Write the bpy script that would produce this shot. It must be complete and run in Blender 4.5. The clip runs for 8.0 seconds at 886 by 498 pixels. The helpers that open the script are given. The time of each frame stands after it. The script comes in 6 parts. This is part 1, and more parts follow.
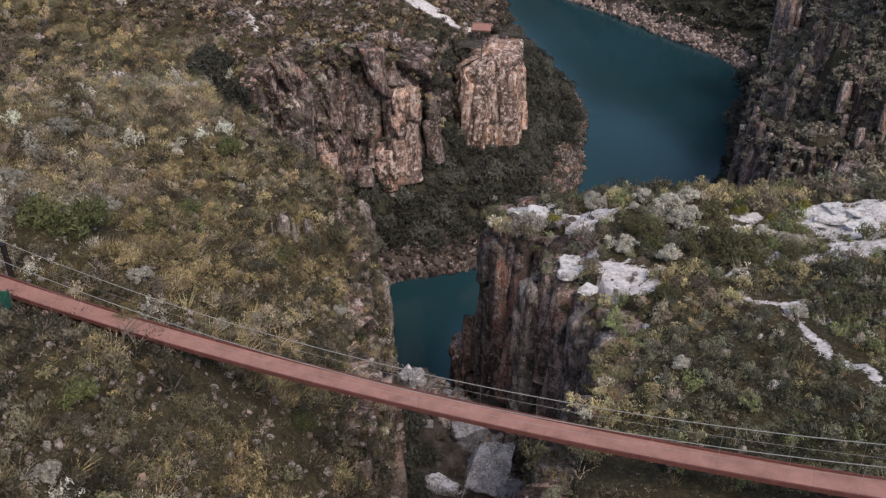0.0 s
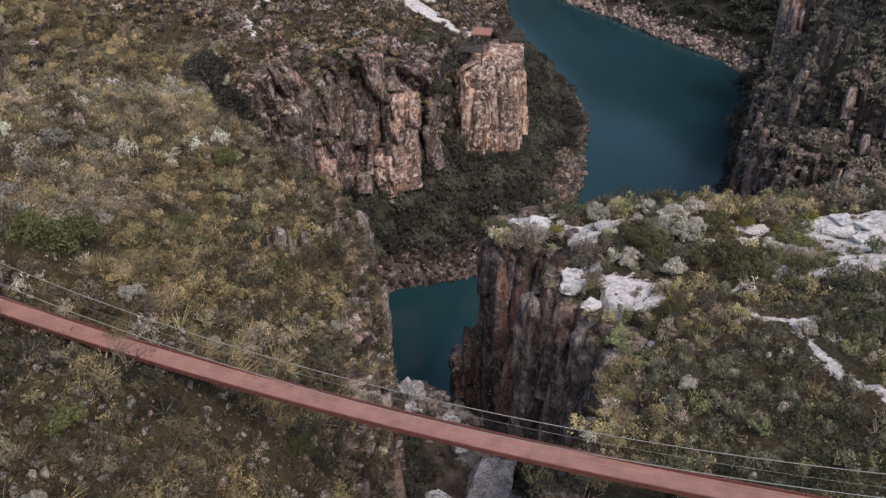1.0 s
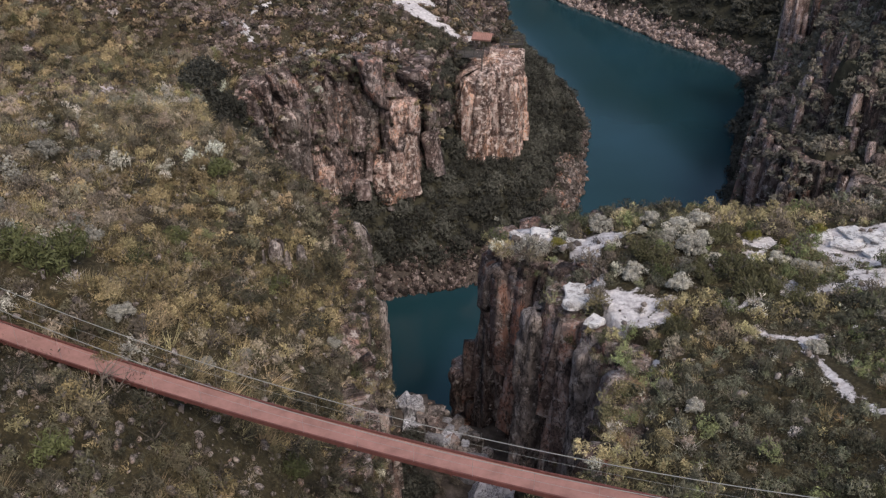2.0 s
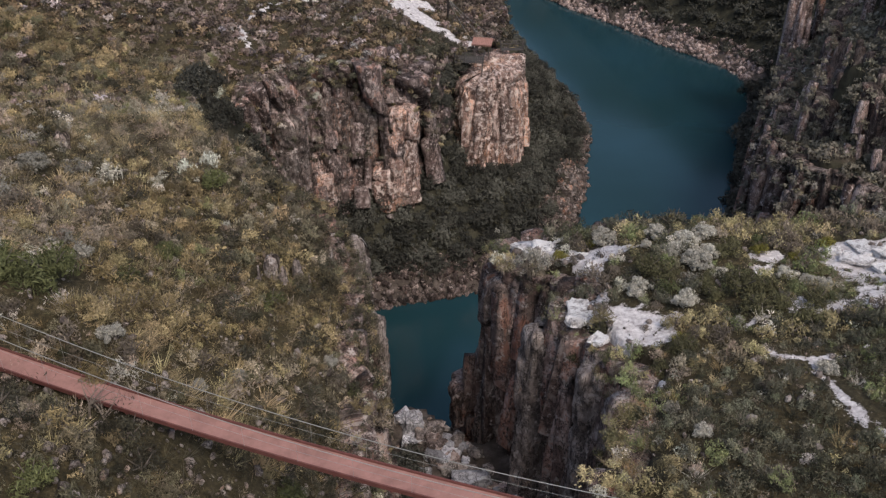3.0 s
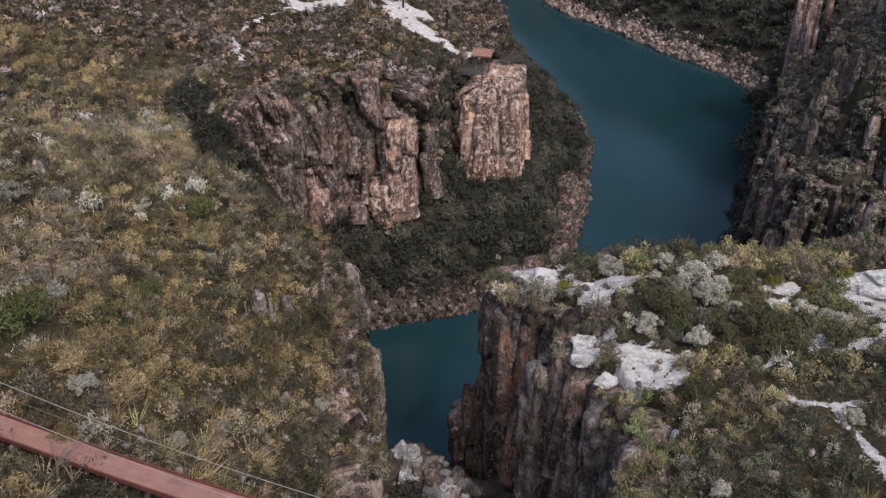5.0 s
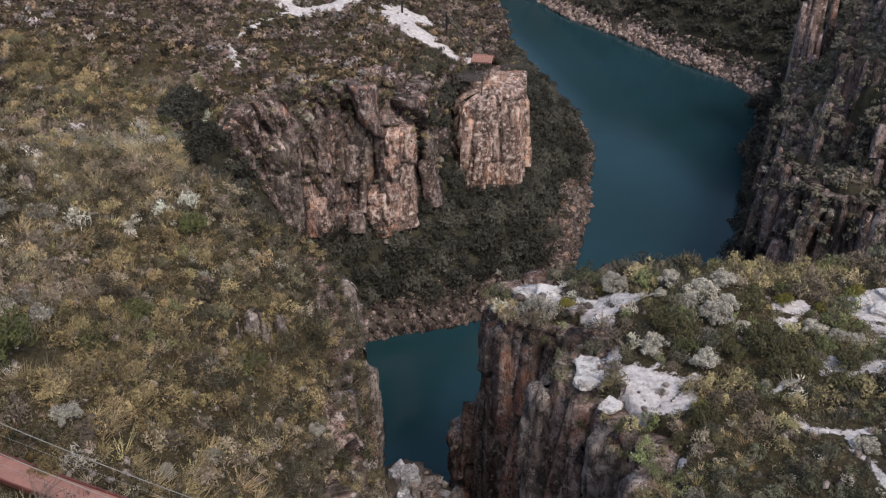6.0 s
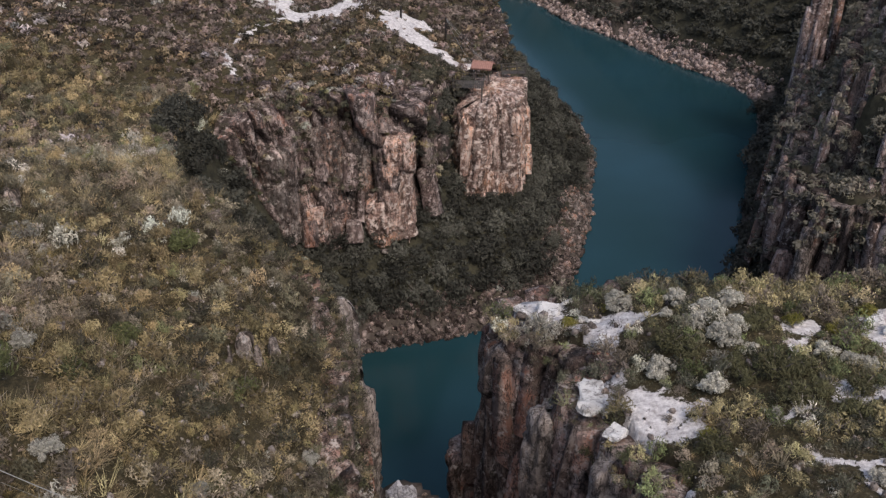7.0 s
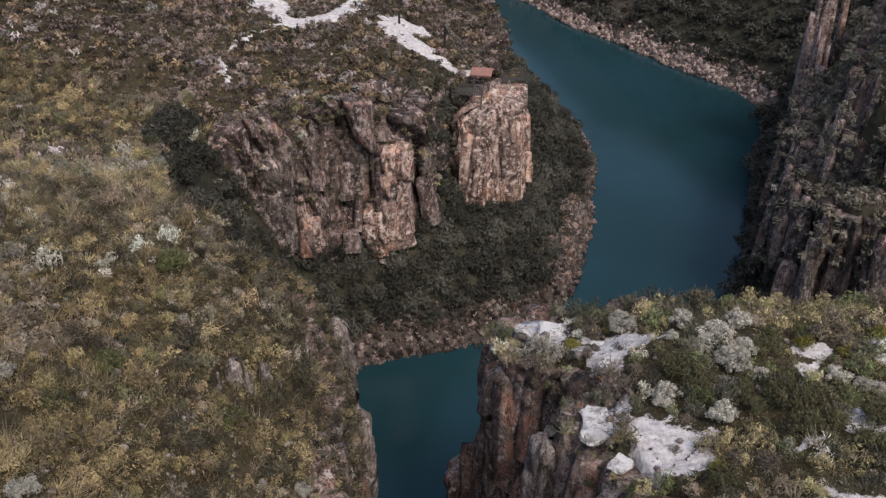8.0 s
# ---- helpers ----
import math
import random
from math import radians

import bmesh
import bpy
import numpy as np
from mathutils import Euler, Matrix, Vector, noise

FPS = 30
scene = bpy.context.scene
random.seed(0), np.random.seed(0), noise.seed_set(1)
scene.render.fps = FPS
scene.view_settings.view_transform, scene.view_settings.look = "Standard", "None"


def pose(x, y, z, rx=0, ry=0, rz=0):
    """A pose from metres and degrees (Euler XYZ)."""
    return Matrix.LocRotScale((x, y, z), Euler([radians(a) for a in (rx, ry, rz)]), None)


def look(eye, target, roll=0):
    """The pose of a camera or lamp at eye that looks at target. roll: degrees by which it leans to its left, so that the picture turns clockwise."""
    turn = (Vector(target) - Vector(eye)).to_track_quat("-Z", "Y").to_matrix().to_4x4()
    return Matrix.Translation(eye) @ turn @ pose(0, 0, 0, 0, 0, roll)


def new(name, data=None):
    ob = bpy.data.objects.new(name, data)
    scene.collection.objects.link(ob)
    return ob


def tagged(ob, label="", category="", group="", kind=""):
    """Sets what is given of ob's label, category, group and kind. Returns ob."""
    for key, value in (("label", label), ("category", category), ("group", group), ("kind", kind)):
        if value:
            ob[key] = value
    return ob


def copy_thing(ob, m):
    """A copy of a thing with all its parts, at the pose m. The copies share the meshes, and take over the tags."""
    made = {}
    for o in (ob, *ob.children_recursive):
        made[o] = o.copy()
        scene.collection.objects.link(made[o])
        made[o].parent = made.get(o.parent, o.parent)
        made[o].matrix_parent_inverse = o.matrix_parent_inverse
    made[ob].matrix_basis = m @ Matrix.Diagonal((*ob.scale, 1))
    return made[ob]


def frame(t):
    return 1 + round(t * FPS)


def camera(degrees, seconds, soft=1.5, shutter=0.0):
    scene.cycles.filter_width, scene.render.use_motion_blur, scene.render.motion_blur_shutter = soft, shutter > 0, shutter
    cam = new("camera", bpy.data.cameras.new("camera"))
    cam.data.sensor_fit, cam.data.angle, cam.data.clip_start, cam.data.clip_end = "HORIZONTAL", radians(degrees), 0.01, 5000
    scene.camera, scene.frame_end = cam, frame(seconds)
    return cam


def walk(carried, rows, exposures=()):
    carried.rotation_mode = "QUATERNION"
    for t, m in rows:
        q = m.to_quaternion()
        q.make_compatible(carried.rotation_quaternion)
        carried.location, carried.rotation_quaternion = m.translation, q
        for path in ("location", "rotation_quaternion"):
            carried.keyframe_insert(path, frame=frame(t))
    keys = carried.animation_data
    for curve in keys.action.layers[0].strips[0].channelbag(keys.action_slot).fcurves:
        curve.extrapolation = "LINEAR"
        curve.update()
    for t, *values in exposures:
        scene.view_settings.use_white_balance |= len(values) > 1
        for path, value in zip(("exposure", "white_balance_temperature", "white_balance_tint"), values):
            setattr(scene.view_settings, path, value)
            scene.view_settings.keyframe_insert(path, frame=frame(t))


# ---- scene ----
import functools

S = 1.25  # metres in one unit of the plan
cam = camera(49.78, 8.0, soft=1.3)
TILT = -31.384
# seconds, place in plan units, pitch and yaw in degrees
ROWS = [
    (0.0, 0.0, 0.0, 51.83, 0.0, 0.0),
    (0.5, -0.01, 0.62, 51.83, 0.021, -0.015),
    (1.0, -0.01, 1.24, 51.82, 0.044, -0.02),
    (1.5, 0.0, 1.89, 51.81, 0.073, -0.02),
    (3.0, 0.03, 3.9, 51.76, 0.178, -0.02),
    (3.5, 0.03, 4.6, 51.745, 0.212, -0.029),
    (4.0, 0.045, 5.32, 51.73, 0.235, -0.04),
    (4.5, 0.07, 6.06, 51.715, 0.267, -0.049),
    (6.0, 0.14, 8.38, 51.67, 0.354, -0.063),
    (6.5, 0.17, 9.19, 51.65, 0.388, -0.066),
    (7.0, 0.195, 10.01, 51.64, 0.412, -0.076),
    (7.5, 0.225, 10.88, 51.635, 0.433, -0.094),
    (8.0, 0.26, 11.77, 51.63, 0.44, -0.108),
]
walk(cam, [(t, pose(S * x, S * y, S * z, 90 + TILT + p, 0, yw)) for t, x, y, z, p, yw in ROWS],
     exposures=[(0.0, 0.0), (8.0, 0.0)])

# ---- light: an overcast evening, brighter behind the eye and to its right ----
SUN_EL, SUN_AZ = radians(52), radians(152)
world = bpy.data.worlds.new("overcast_sky")
scene.world = world
world.use_nodes = True
wn = world.node_tree
sky = wn.nodes.new("ShaderNodeTexSky")
sky.sky_type, sky.sun_disc = "NISHITA", False
sky.sun_elevation, sky.sun_rotation = SUN_EL, SUN_AZ
sky.air_density, sky.dust_density, sky.ozone_density = 1.0, 4.0, 1.0
wn.links.new(sky.outputs["Color"], wn.nodes["Background"].inputs["Color"])
wn.nodes["Background"].inputs["Strength"].default_value = 0.168
sun = new("sun", bpy.data.lights.new("sun", "SUN"))
sun.data.energy, sun.data.angle, sun.data.color = 1.5, radians(16), (1.0, 0.93, 0.87)
sun.matrix_world = look((0, 0, 0), (-math.sin(SUN_AZ) * math.cos(SUN_EL), -math.cos(SUN_AZ) * math.cos(SUN_EL), -math.sin(SUN_EL)))


# ---- numbers: noise, distances ----
rng = np.random.default_rng(7)


def hash2(i, j, seed):
    h = (i.astype(np.int64) * 374761393 + j.astype(np.int64) * 668265263 + seed * 1442695041) & 0x7FFFFFFF
    h = ((h ^ (h >> 13)) * 1274126177) & 0x7FFFFFFF
    return ((h ^ (h >> 16)) & 0xFFFFF) / 1048575.0


def vnoise(u, v, seed=0):
    i, j = np.floor(u), np.floor(v)
    a, b = u - i, v - j
    a, b = a * a * (3 - 2 * a), b * b * (3 - 2 * b)
    n = lambda p, q: hash2(i + p, j + q, seed)
    return (n(0, 0) * (1 - a) + n(1, 0) * a) * (1 - b) + (n(0, 1) * (1 - a) + n(1, 1) * a) * b


def fbm(u, v, seed=0, octaves=4):
    s, amp, tot = 0, 0.5, 0
    for k in range(octaves):
        s = s + amp * vnoise(u * 2 ** k + 17.3 * k, v * 2 ** k - 9.1 * k, seed + k)
        tot += amp
        amp *= 0.5
    return s / tot


def cells(u, v, seed=0):
    """Cell noise: nearest and second distance, and a random number for each cell."""
    iu, iv = np.floor(u), np.floor(v)
    f1, f2, who = np.full(u.shape, 9.0), np.full(u.shape, 9.0), np.zeros(u.shape)
    for p in (-1, 0, 1):
        for q in (-1, 0, 1):
            cu, cv = iu + p, iv + q
            d = np.hypot(cu + hash2(cu, cv, seed) - u, cv + hash2(cu, cv, seed + 1) - v)
            near = d < f1
            f2 = np.where(near, f1, np.minimum(f2, d))
            who = np.where(near, hash2(cu, cv, seed + 2), who)
            f1 = np.where(near, d, f1)
    return f1, f2, who


def step(a, b, x):
    t = np.clip((x - a) / (b - a), 0, 1)
    return t * t * (3 - 2 * t)


def smooth_line(pts, times=2, closed=False):
    p = np.array(pts, float)
    for _ in range(times):
        a, b = (p, np.roll(p, -1, 0)) if closed else (p[:-1], p[1:])
        q = np.empty((2 * len(a), p.shape[1]))
        q[0::2], q[1::2] = 0.75 * a + 0.25 * b, 0.25 * a + 0.75 * b
        p = q if closed else np.vstack([p[:1], q, p[-1:]])
    return p


def inside_by(x, y, poly):
    """Distance to the polygon's edge, positive inside it."""
    best, odd = np.full(x.shape, 1e9), np.zeros(x.shape, bool)
    for (ax, ay), (bx, by) in zip(poly, np.roll(poly, -1, 0)):
        ex, ey = bx - ax, by - ay
        t = np.clip(((x - ax) * ex + (y - ay) * ey) / (ex * ex + ey * ey + 1e-12), 0, 1)
        best = np.minimum(best, np.hypot(x - ax - t * ex, y - ay - t * ey))
        cross = (ay > y) != (by > y)
        odd ^= cross & (x < ex * (y - ay) / (ey if ey else 1e-9) + ax)
    return np.where(odd, best, -best)


# ---- the plan: rims of the rock masses and the shores ----
RIM_WEST = [(-3.0, 30), (-3.3, 36.8), (-4.0, 41), (-4.7, 45), (-5.0, 47.4), (-5.9, 50.0), (-7.0, 51.2), (-8.4, 51.9), (-11, 53.0),
            (-14, 56.0), (-16.6, 60.5), (-18.4, 65.5), (-19.6, 70), (-20.4, 75), (-19.8, 80), (-17.5, 84.2), (-13.5, 87), (-11, 88.2), (-8.6, 89.6), (-5.8, 88.8),
            (-3.6, 89.9), (-2.4, 92.5), (-1.8, 95.5), (-0.6, 99.5), (2.2, 102.5), (4.4, 103.5), (5.4, 106), (6.2, 112), (5.9, 120), (5, 127), (3, 142),
            (-4, 170), (-16, 220)]
RIM_CAP = [(3.6, 18), (3.8, 23), (4.0, 25.4), (5.4, 27.0), (6.9, 29.2), (7.1, 32), (7.9, 34.6), (8.6, 36.8), (7.5, 38.2), (7.0, 39.6), (6.1, 41.2), (6.5, 42.6), (7.1, 43.8), (7.0, 45.4), (6.0, 46.8),
           (4.8, 47.7), (3.5, 48.9), (3.0, 51.2), (3.2, 52.9), (5.4, 53.1), (7.0, 52.3), (9.5, 52.0), (12, 51.9), (14.7, 51.2), (18, 49.9), (24, 50), (40, 53)]
RIM_EAST = [(60, 66), (47, 69), (37.5, 72.5), (32.2, 77), (31.3, 80.5), (31.5, 86), (33.8, 92), (38.6, 104), (43.0, 114), (48.5, 124), (55, 133), (90, 142)]
SHORE_FAR = [(-6.2, 53), (-8, 58), (-9, 66), (-9, 73), (-7.7, 77.5), (-3.8, 79), (3.7, 81), (8, 83), (12, 87), (13.5, 90.4), (15.6, 98), (17.1, 104),
             (17.9, 111), (19.9, 119), (19, 127.6), (15.6, 144), (11, 160), (7, 190), (-6, 222)]
SHORE_EAST = [(60, 58), (45, 62), (33, 68), (28, 77), (26.8, 86.9), (29.4, 91.4), (33.5, 102.8), (38.4, 118.3), (41, 123.3), (45, 138.4), (40.5, 146),
              (36.4, 151), (31.8, 158.5), (26.6, 167), (21.6, 173), (16.9, 186), (8.6, 196), (0, 215), (-10, 245)]
line = lambda pts, n=2: smooth_line(pts, n) * S
close = lambda l, extra: np.vstack([l, np.array(extra) * S])


def broken(l, amp, seed, gap=1.4):
    """A rim broken into short straight faces and re-entrant corners."""
    d = np.concatenate([[0], np.cumsum(np.hypot(*np.diff(l, axis=0).T))])
    s = np.arange(0, d[-1], gap)
    p = np.stack([np.interp(s, d, l[:, 0]), np.interp(s, d, l[:, 1])], 1)
    t = np.gradient(p, axis=0)
    n = np.stack([t[:, 1], -t[:, 0]], 1) / np.hypot(*t.T)[:, None]
    o = amp * (2 * hash2(np.floor(s / 3.1), 0 * s, seed) - 1) + 0.6 * amp * (2 * hash2(np.floor(s / 1.4), 0 * s, seed + 1) - 1)
    return p + n * o[:, None]


L_WEST, L_CAP, L_EAST = broken(line(RIM_WEST), 0.55, 1), broken(line(RIM_CAP), 0.4, 2, 1.1), broken(line(RIM_EAST), 1.3, 3, 2.2)
P_WEST = close(L_WEST, [(-20, 400), (-250, 400), (-250, -60), (-2.4, -60)])
P_CAP = close(L_CAP, [(120, 60), (120, -60), (3.6, -60)])
P_EAST = close(L_EAST, [(200, 150), (200, 56)])


def set_back(l, by):
    t = np.gradient(l, axis=0)
    return l + by * np.stack([t[:, 1], -t[:, 0]], 1) / np.hypot(*t.T)[:, None]


# two higher tiers of the east cliffs
L_TIER_1, L_TIER_2 = broken(set_back(line(RIM_EAST), 4.6), 1.2, 4, 2.0), broken(set_back(line(RIM_EAST), 10.2), 1.2, 5, 2.0)
P_TIER_1, P_TIER_2 = (close(l, [(200, 150), (200, 56)]) for l in (L_TIER_1, L_TIER_2))
W_FAR = close(line(SHORE_FAR), [(-10, 400), (-200, 400), (-200, 53)])
W_EAST = close(line(SHORE_EAST), [(-10, 500), (300, 500), (300, 50)])
# a separate pillar of rock before the far plateau
PILLAR = line([(2.3, 96.6), (4.2, 96.2), (5.2, 97.4), (7.4, 97.9), (8.2, 99.4), (8.2, 102), (6.8, 103.6), (4.6, 104), (2.8, 102.6), (2.1, 99.6)], 0)


def top_pillar(x, y):
    """The pillar's head slants up from its front corner to the side over the water."""
    return 19.5 + 0.11 * np.clip(x - 3, -2, 9) + 0.16 * np.clip(y - 121, -2, 8)

# the footbridge: its turn in plan, place and height at mid-span, sag and rise
BRIDGE_TURN, BRIDGE_Y, BRIDGE_Z, SAG, RISE = -0.3764, 31.676, 37.47, 0.0025, 0.0422


def top_spur(x, y):
    a, b = x / S, np.maximum(y / S, 5)
    u = np.clip(-a - 3, 0, 40)
    z = 22.3 + 10.4 * (1 - np.exp(-u / 9)) - 0.0102 * u * np.clip(b - 40, -25, 30)
    z = z + 1.0 * np.exp(-((a + 13.5) ** 2 + (b - 31.3) ** 2) / 18) + 2.0 * np.exp(-((a + 22) ** 2 / 14 + (b - 48) ** 2 / 45))
    return S * z


def top_cap(x, y):
    a, b = np.clip(x / S, 0, 40), np.clip(y / S, 8, 56)
    z = 25.9 + 0.108 * (a - 10) - 0.179 * (b - 40) + 1.1 * np.exp(-((a - 11.7) ** 2 + (b - 46.5) ** 2) / 20)
    return S * z


def top_far(x, y):
    a, b = x / S, y / S
    z = 17.4 + 3.7 * step(3, -8, a) + 0.30 * np.clip(-14 - a, 0, 60) - 4.5 * np.exp(-((a + 20) ** 2 / 30 + (b - 79) ** 2 / 25))
    return S * (z - 0.012 * np.clip(b - 100, 0, 100))


def top_west(x, y):
    k = step(57 * S, 83 * S, y + 0.35 * np.minimum(x + 20 * S, 0))
    return top_spur(x, y) * (1 - k) + top_far(x, y) * k


def top_east(x, y):
    d = np.maximum(inside_by(x, y, P_EAST), 0) / S
    return S * (14.5 + 0.75 * np.minimum(d, 14) + 0.4 * np.clip(d - 14, 0, 30) + 4.2 * step(3.3, 4.0, d) + 4.2 * step(7.8, 8.5, d) + 1.5 * (fbm(x / 6, y / 6, 71) - 0.5) - 0.07 * np.clip(y / S - 85, 0, 40))


def talus(x, y):
    """The low ground: lake bed, gorge bed, wooded scree below the cliffs."""
    w = inside_by(x, y, W_FAR)
    f = np.maximum(-inside_by(x, y, P_WEST), 0) * (1 + 0.8 * step(66 * S, 58 * S, y))
    f = np.minimum(f, np.maximum(-inside_by(x, y, PILLAR), 0))
    up = np.maximum(w, 0)
    z = np.where(w > 0, 8.6 * S * up / (up + f + 0.5) + 2.0 * np.clip(-12.5 * S - x, 0, 9) + 6.5 * S * np.exp(-((x / S + 0.4) ** 2 / 3.5 + (y / S - 97) ** 2 / 22)), np.maximum(-4.0, 0.5 * w))
    z = z - 2.2 * step(7.0, 0.0, -inside_by(x, y, PILLAR)) * step(0.0, 2.0, w)
    e = inside_by(x, y, W_EAST)
    far = step(118 * S, 136 * S, y)
    hill = np.where(e > 0, (1 - far) * np.minimum(1.35 * e, 9 * S) + far * (np.minimum(e, 5) * 0.45 + 1.05 * np.clip(e - 4, 0, 60)), np.maximum(-4.0, 0.5 * e))
    z = np.where(e > 0, hill, np.minimum(z, np.where(w > 0, 99, hill)))
    # the dry stream bed in the gorge, ending at a lip over the lake
    bed = S * (12.1 + 0.05 * np.clip(44 - y / S, 0, 30)) + 1.8 * (fbm(x / 3.1, y / 3.1, 5) - 0.5)
    lip = step(50.2 * S, 48.6 * S, y + 1.2 * np.sin(x * 0.8) + 0.25 * x) * step(12 * S, 10 * S, x) * step(-12 * S, -10 * S, x)
    return z * (1 - lip) + bed * lip


def drop(x, y, poly):
    return step(0.1, 0.85, inside_by(x, y, poly))


def ground_height(x, y):
    z = talus(x, y)
    rough = 0.9 * (fbm(x / 4.2, y / 4.2, 11) - 0.5) + 0.35 * (fbm(x / 1.1, y / 1.1, 12) - 0.5)
    for poly, top in ((P_WEST, top_west), (P_CAP, top_cap), (P_EAST, top_east)):
        k = drop(x, y, poly)
        z = z * (1 - k) + np.maximum(top(x, y), z) * k
    z = z + rough
    # a levelled landing where the footbridge meets the hillside
    c, n = math.cos(BRIDGE_TURN), math.sin(BRIDGE_TURN)
    s, side = x * c + (y - BRIDGE_Y) * n, -x * n + (y - BRIDGE_Y) * c
    low = BRIDGE_Z + RISE * s + SAG * s * s - 0.45 + 0.9 * np.maximum(np.abs(side) - 1.6, 0)
    return np.where((np.abs(s) < 40) & (np.abs(side) < 12), np.minimum(z, low), z)


# ---- materials ----
def material(name, rough=0.9):
    m = bpy.data.materials.new(name)
    m.use_nodes = True
    nt = m.node_tree
    b = nt.nodes["Principled BSDF"]
    b.inputs["Roughness"].default_value = rough
    b.inputs["Specular IOR Level"].default_value = 0.25
    return m, nt, b


def node(nt, kind, **values):
    n = nt.nodes.new("ShaderNode" + kind)
    for k, v in values.items():
        k = k.replace("_", " ")
        n.inputs[k].default_value = v
    return n


def coords(nt, scale=(1, 1, 1)):
    g = nt.nodes.new("ShaderNodeNewGeometry")
    mp = nt.nodes.new("ShaderNodeMapping")
    mp.inputs["Scale"].default_value = scale
    nt.links.new(g.outputs["Position"], mp.inputs["Vector"])
    return mp.outputs["Vector"]


def noise_tex(nt, vec, scale, detail=5.0, rough=0.6):
    n = node(nt, "TexNoise", Scale=scale, Detail=detail, Roughness=rough)
    nt.links.new(vec, n.inputs["Vector"])
    return n.outputs["Fac"]


def ramp(nt, fac, stops):
    r = nt.nodes.new("ShaderNodeValToRGB")
    els = r.color_ramp.elements
    while len(els) < len(stops):
        els.new(0.5)
    for e, (p, c) in zip(els, stops):
        e.position, e.color = p, (*c, 1) if len(c) == 3 else c
    nt.links.new(fac, r.inputs["Fac"])
    return r.outputs["Color"]


def mix(nt, fac, a, b, mode="MIX"):
    n = nt.nodes.new("ShaderNodeMix")
    n.data_type, n.blend_type = "RGBA", mode
    for sock, v in ((n.inputs[0], fac), (n.inputs[6], a), (n.inputs[7], b)):
        if isinstance(v, (int, float)):
            sock.default_value = v
        elif isinstance(v, tuple):
            sock.default_value = (*v, 1)
        else:
            nt.links.new(v, sock)
    return n.outputs[2]


def bump(nt, b, height, strength=0.6, distance=0.1):
    n = node(nt, "Bump", Strength=strength, Distance=distance)
    nt.links.new(height, n.inputs["Height"])
    nt.links.new(n.outputs["Normal"], b.inputs["Normal"])


def gray(v):
    return (v, v, v)


def math_node(nt, kind, a, b=None, c=None):
    n = nt.nodes.new("ShaderNodeMath")
    n.operation = kind
    for sock, v in zip(n.inputs, (a, b, c)):
        if isinstance(v, (int, float)):
            sock.default_value = v
        elif v is not None:
            nt.links.new(v, sock)
    return n.outputs[0]


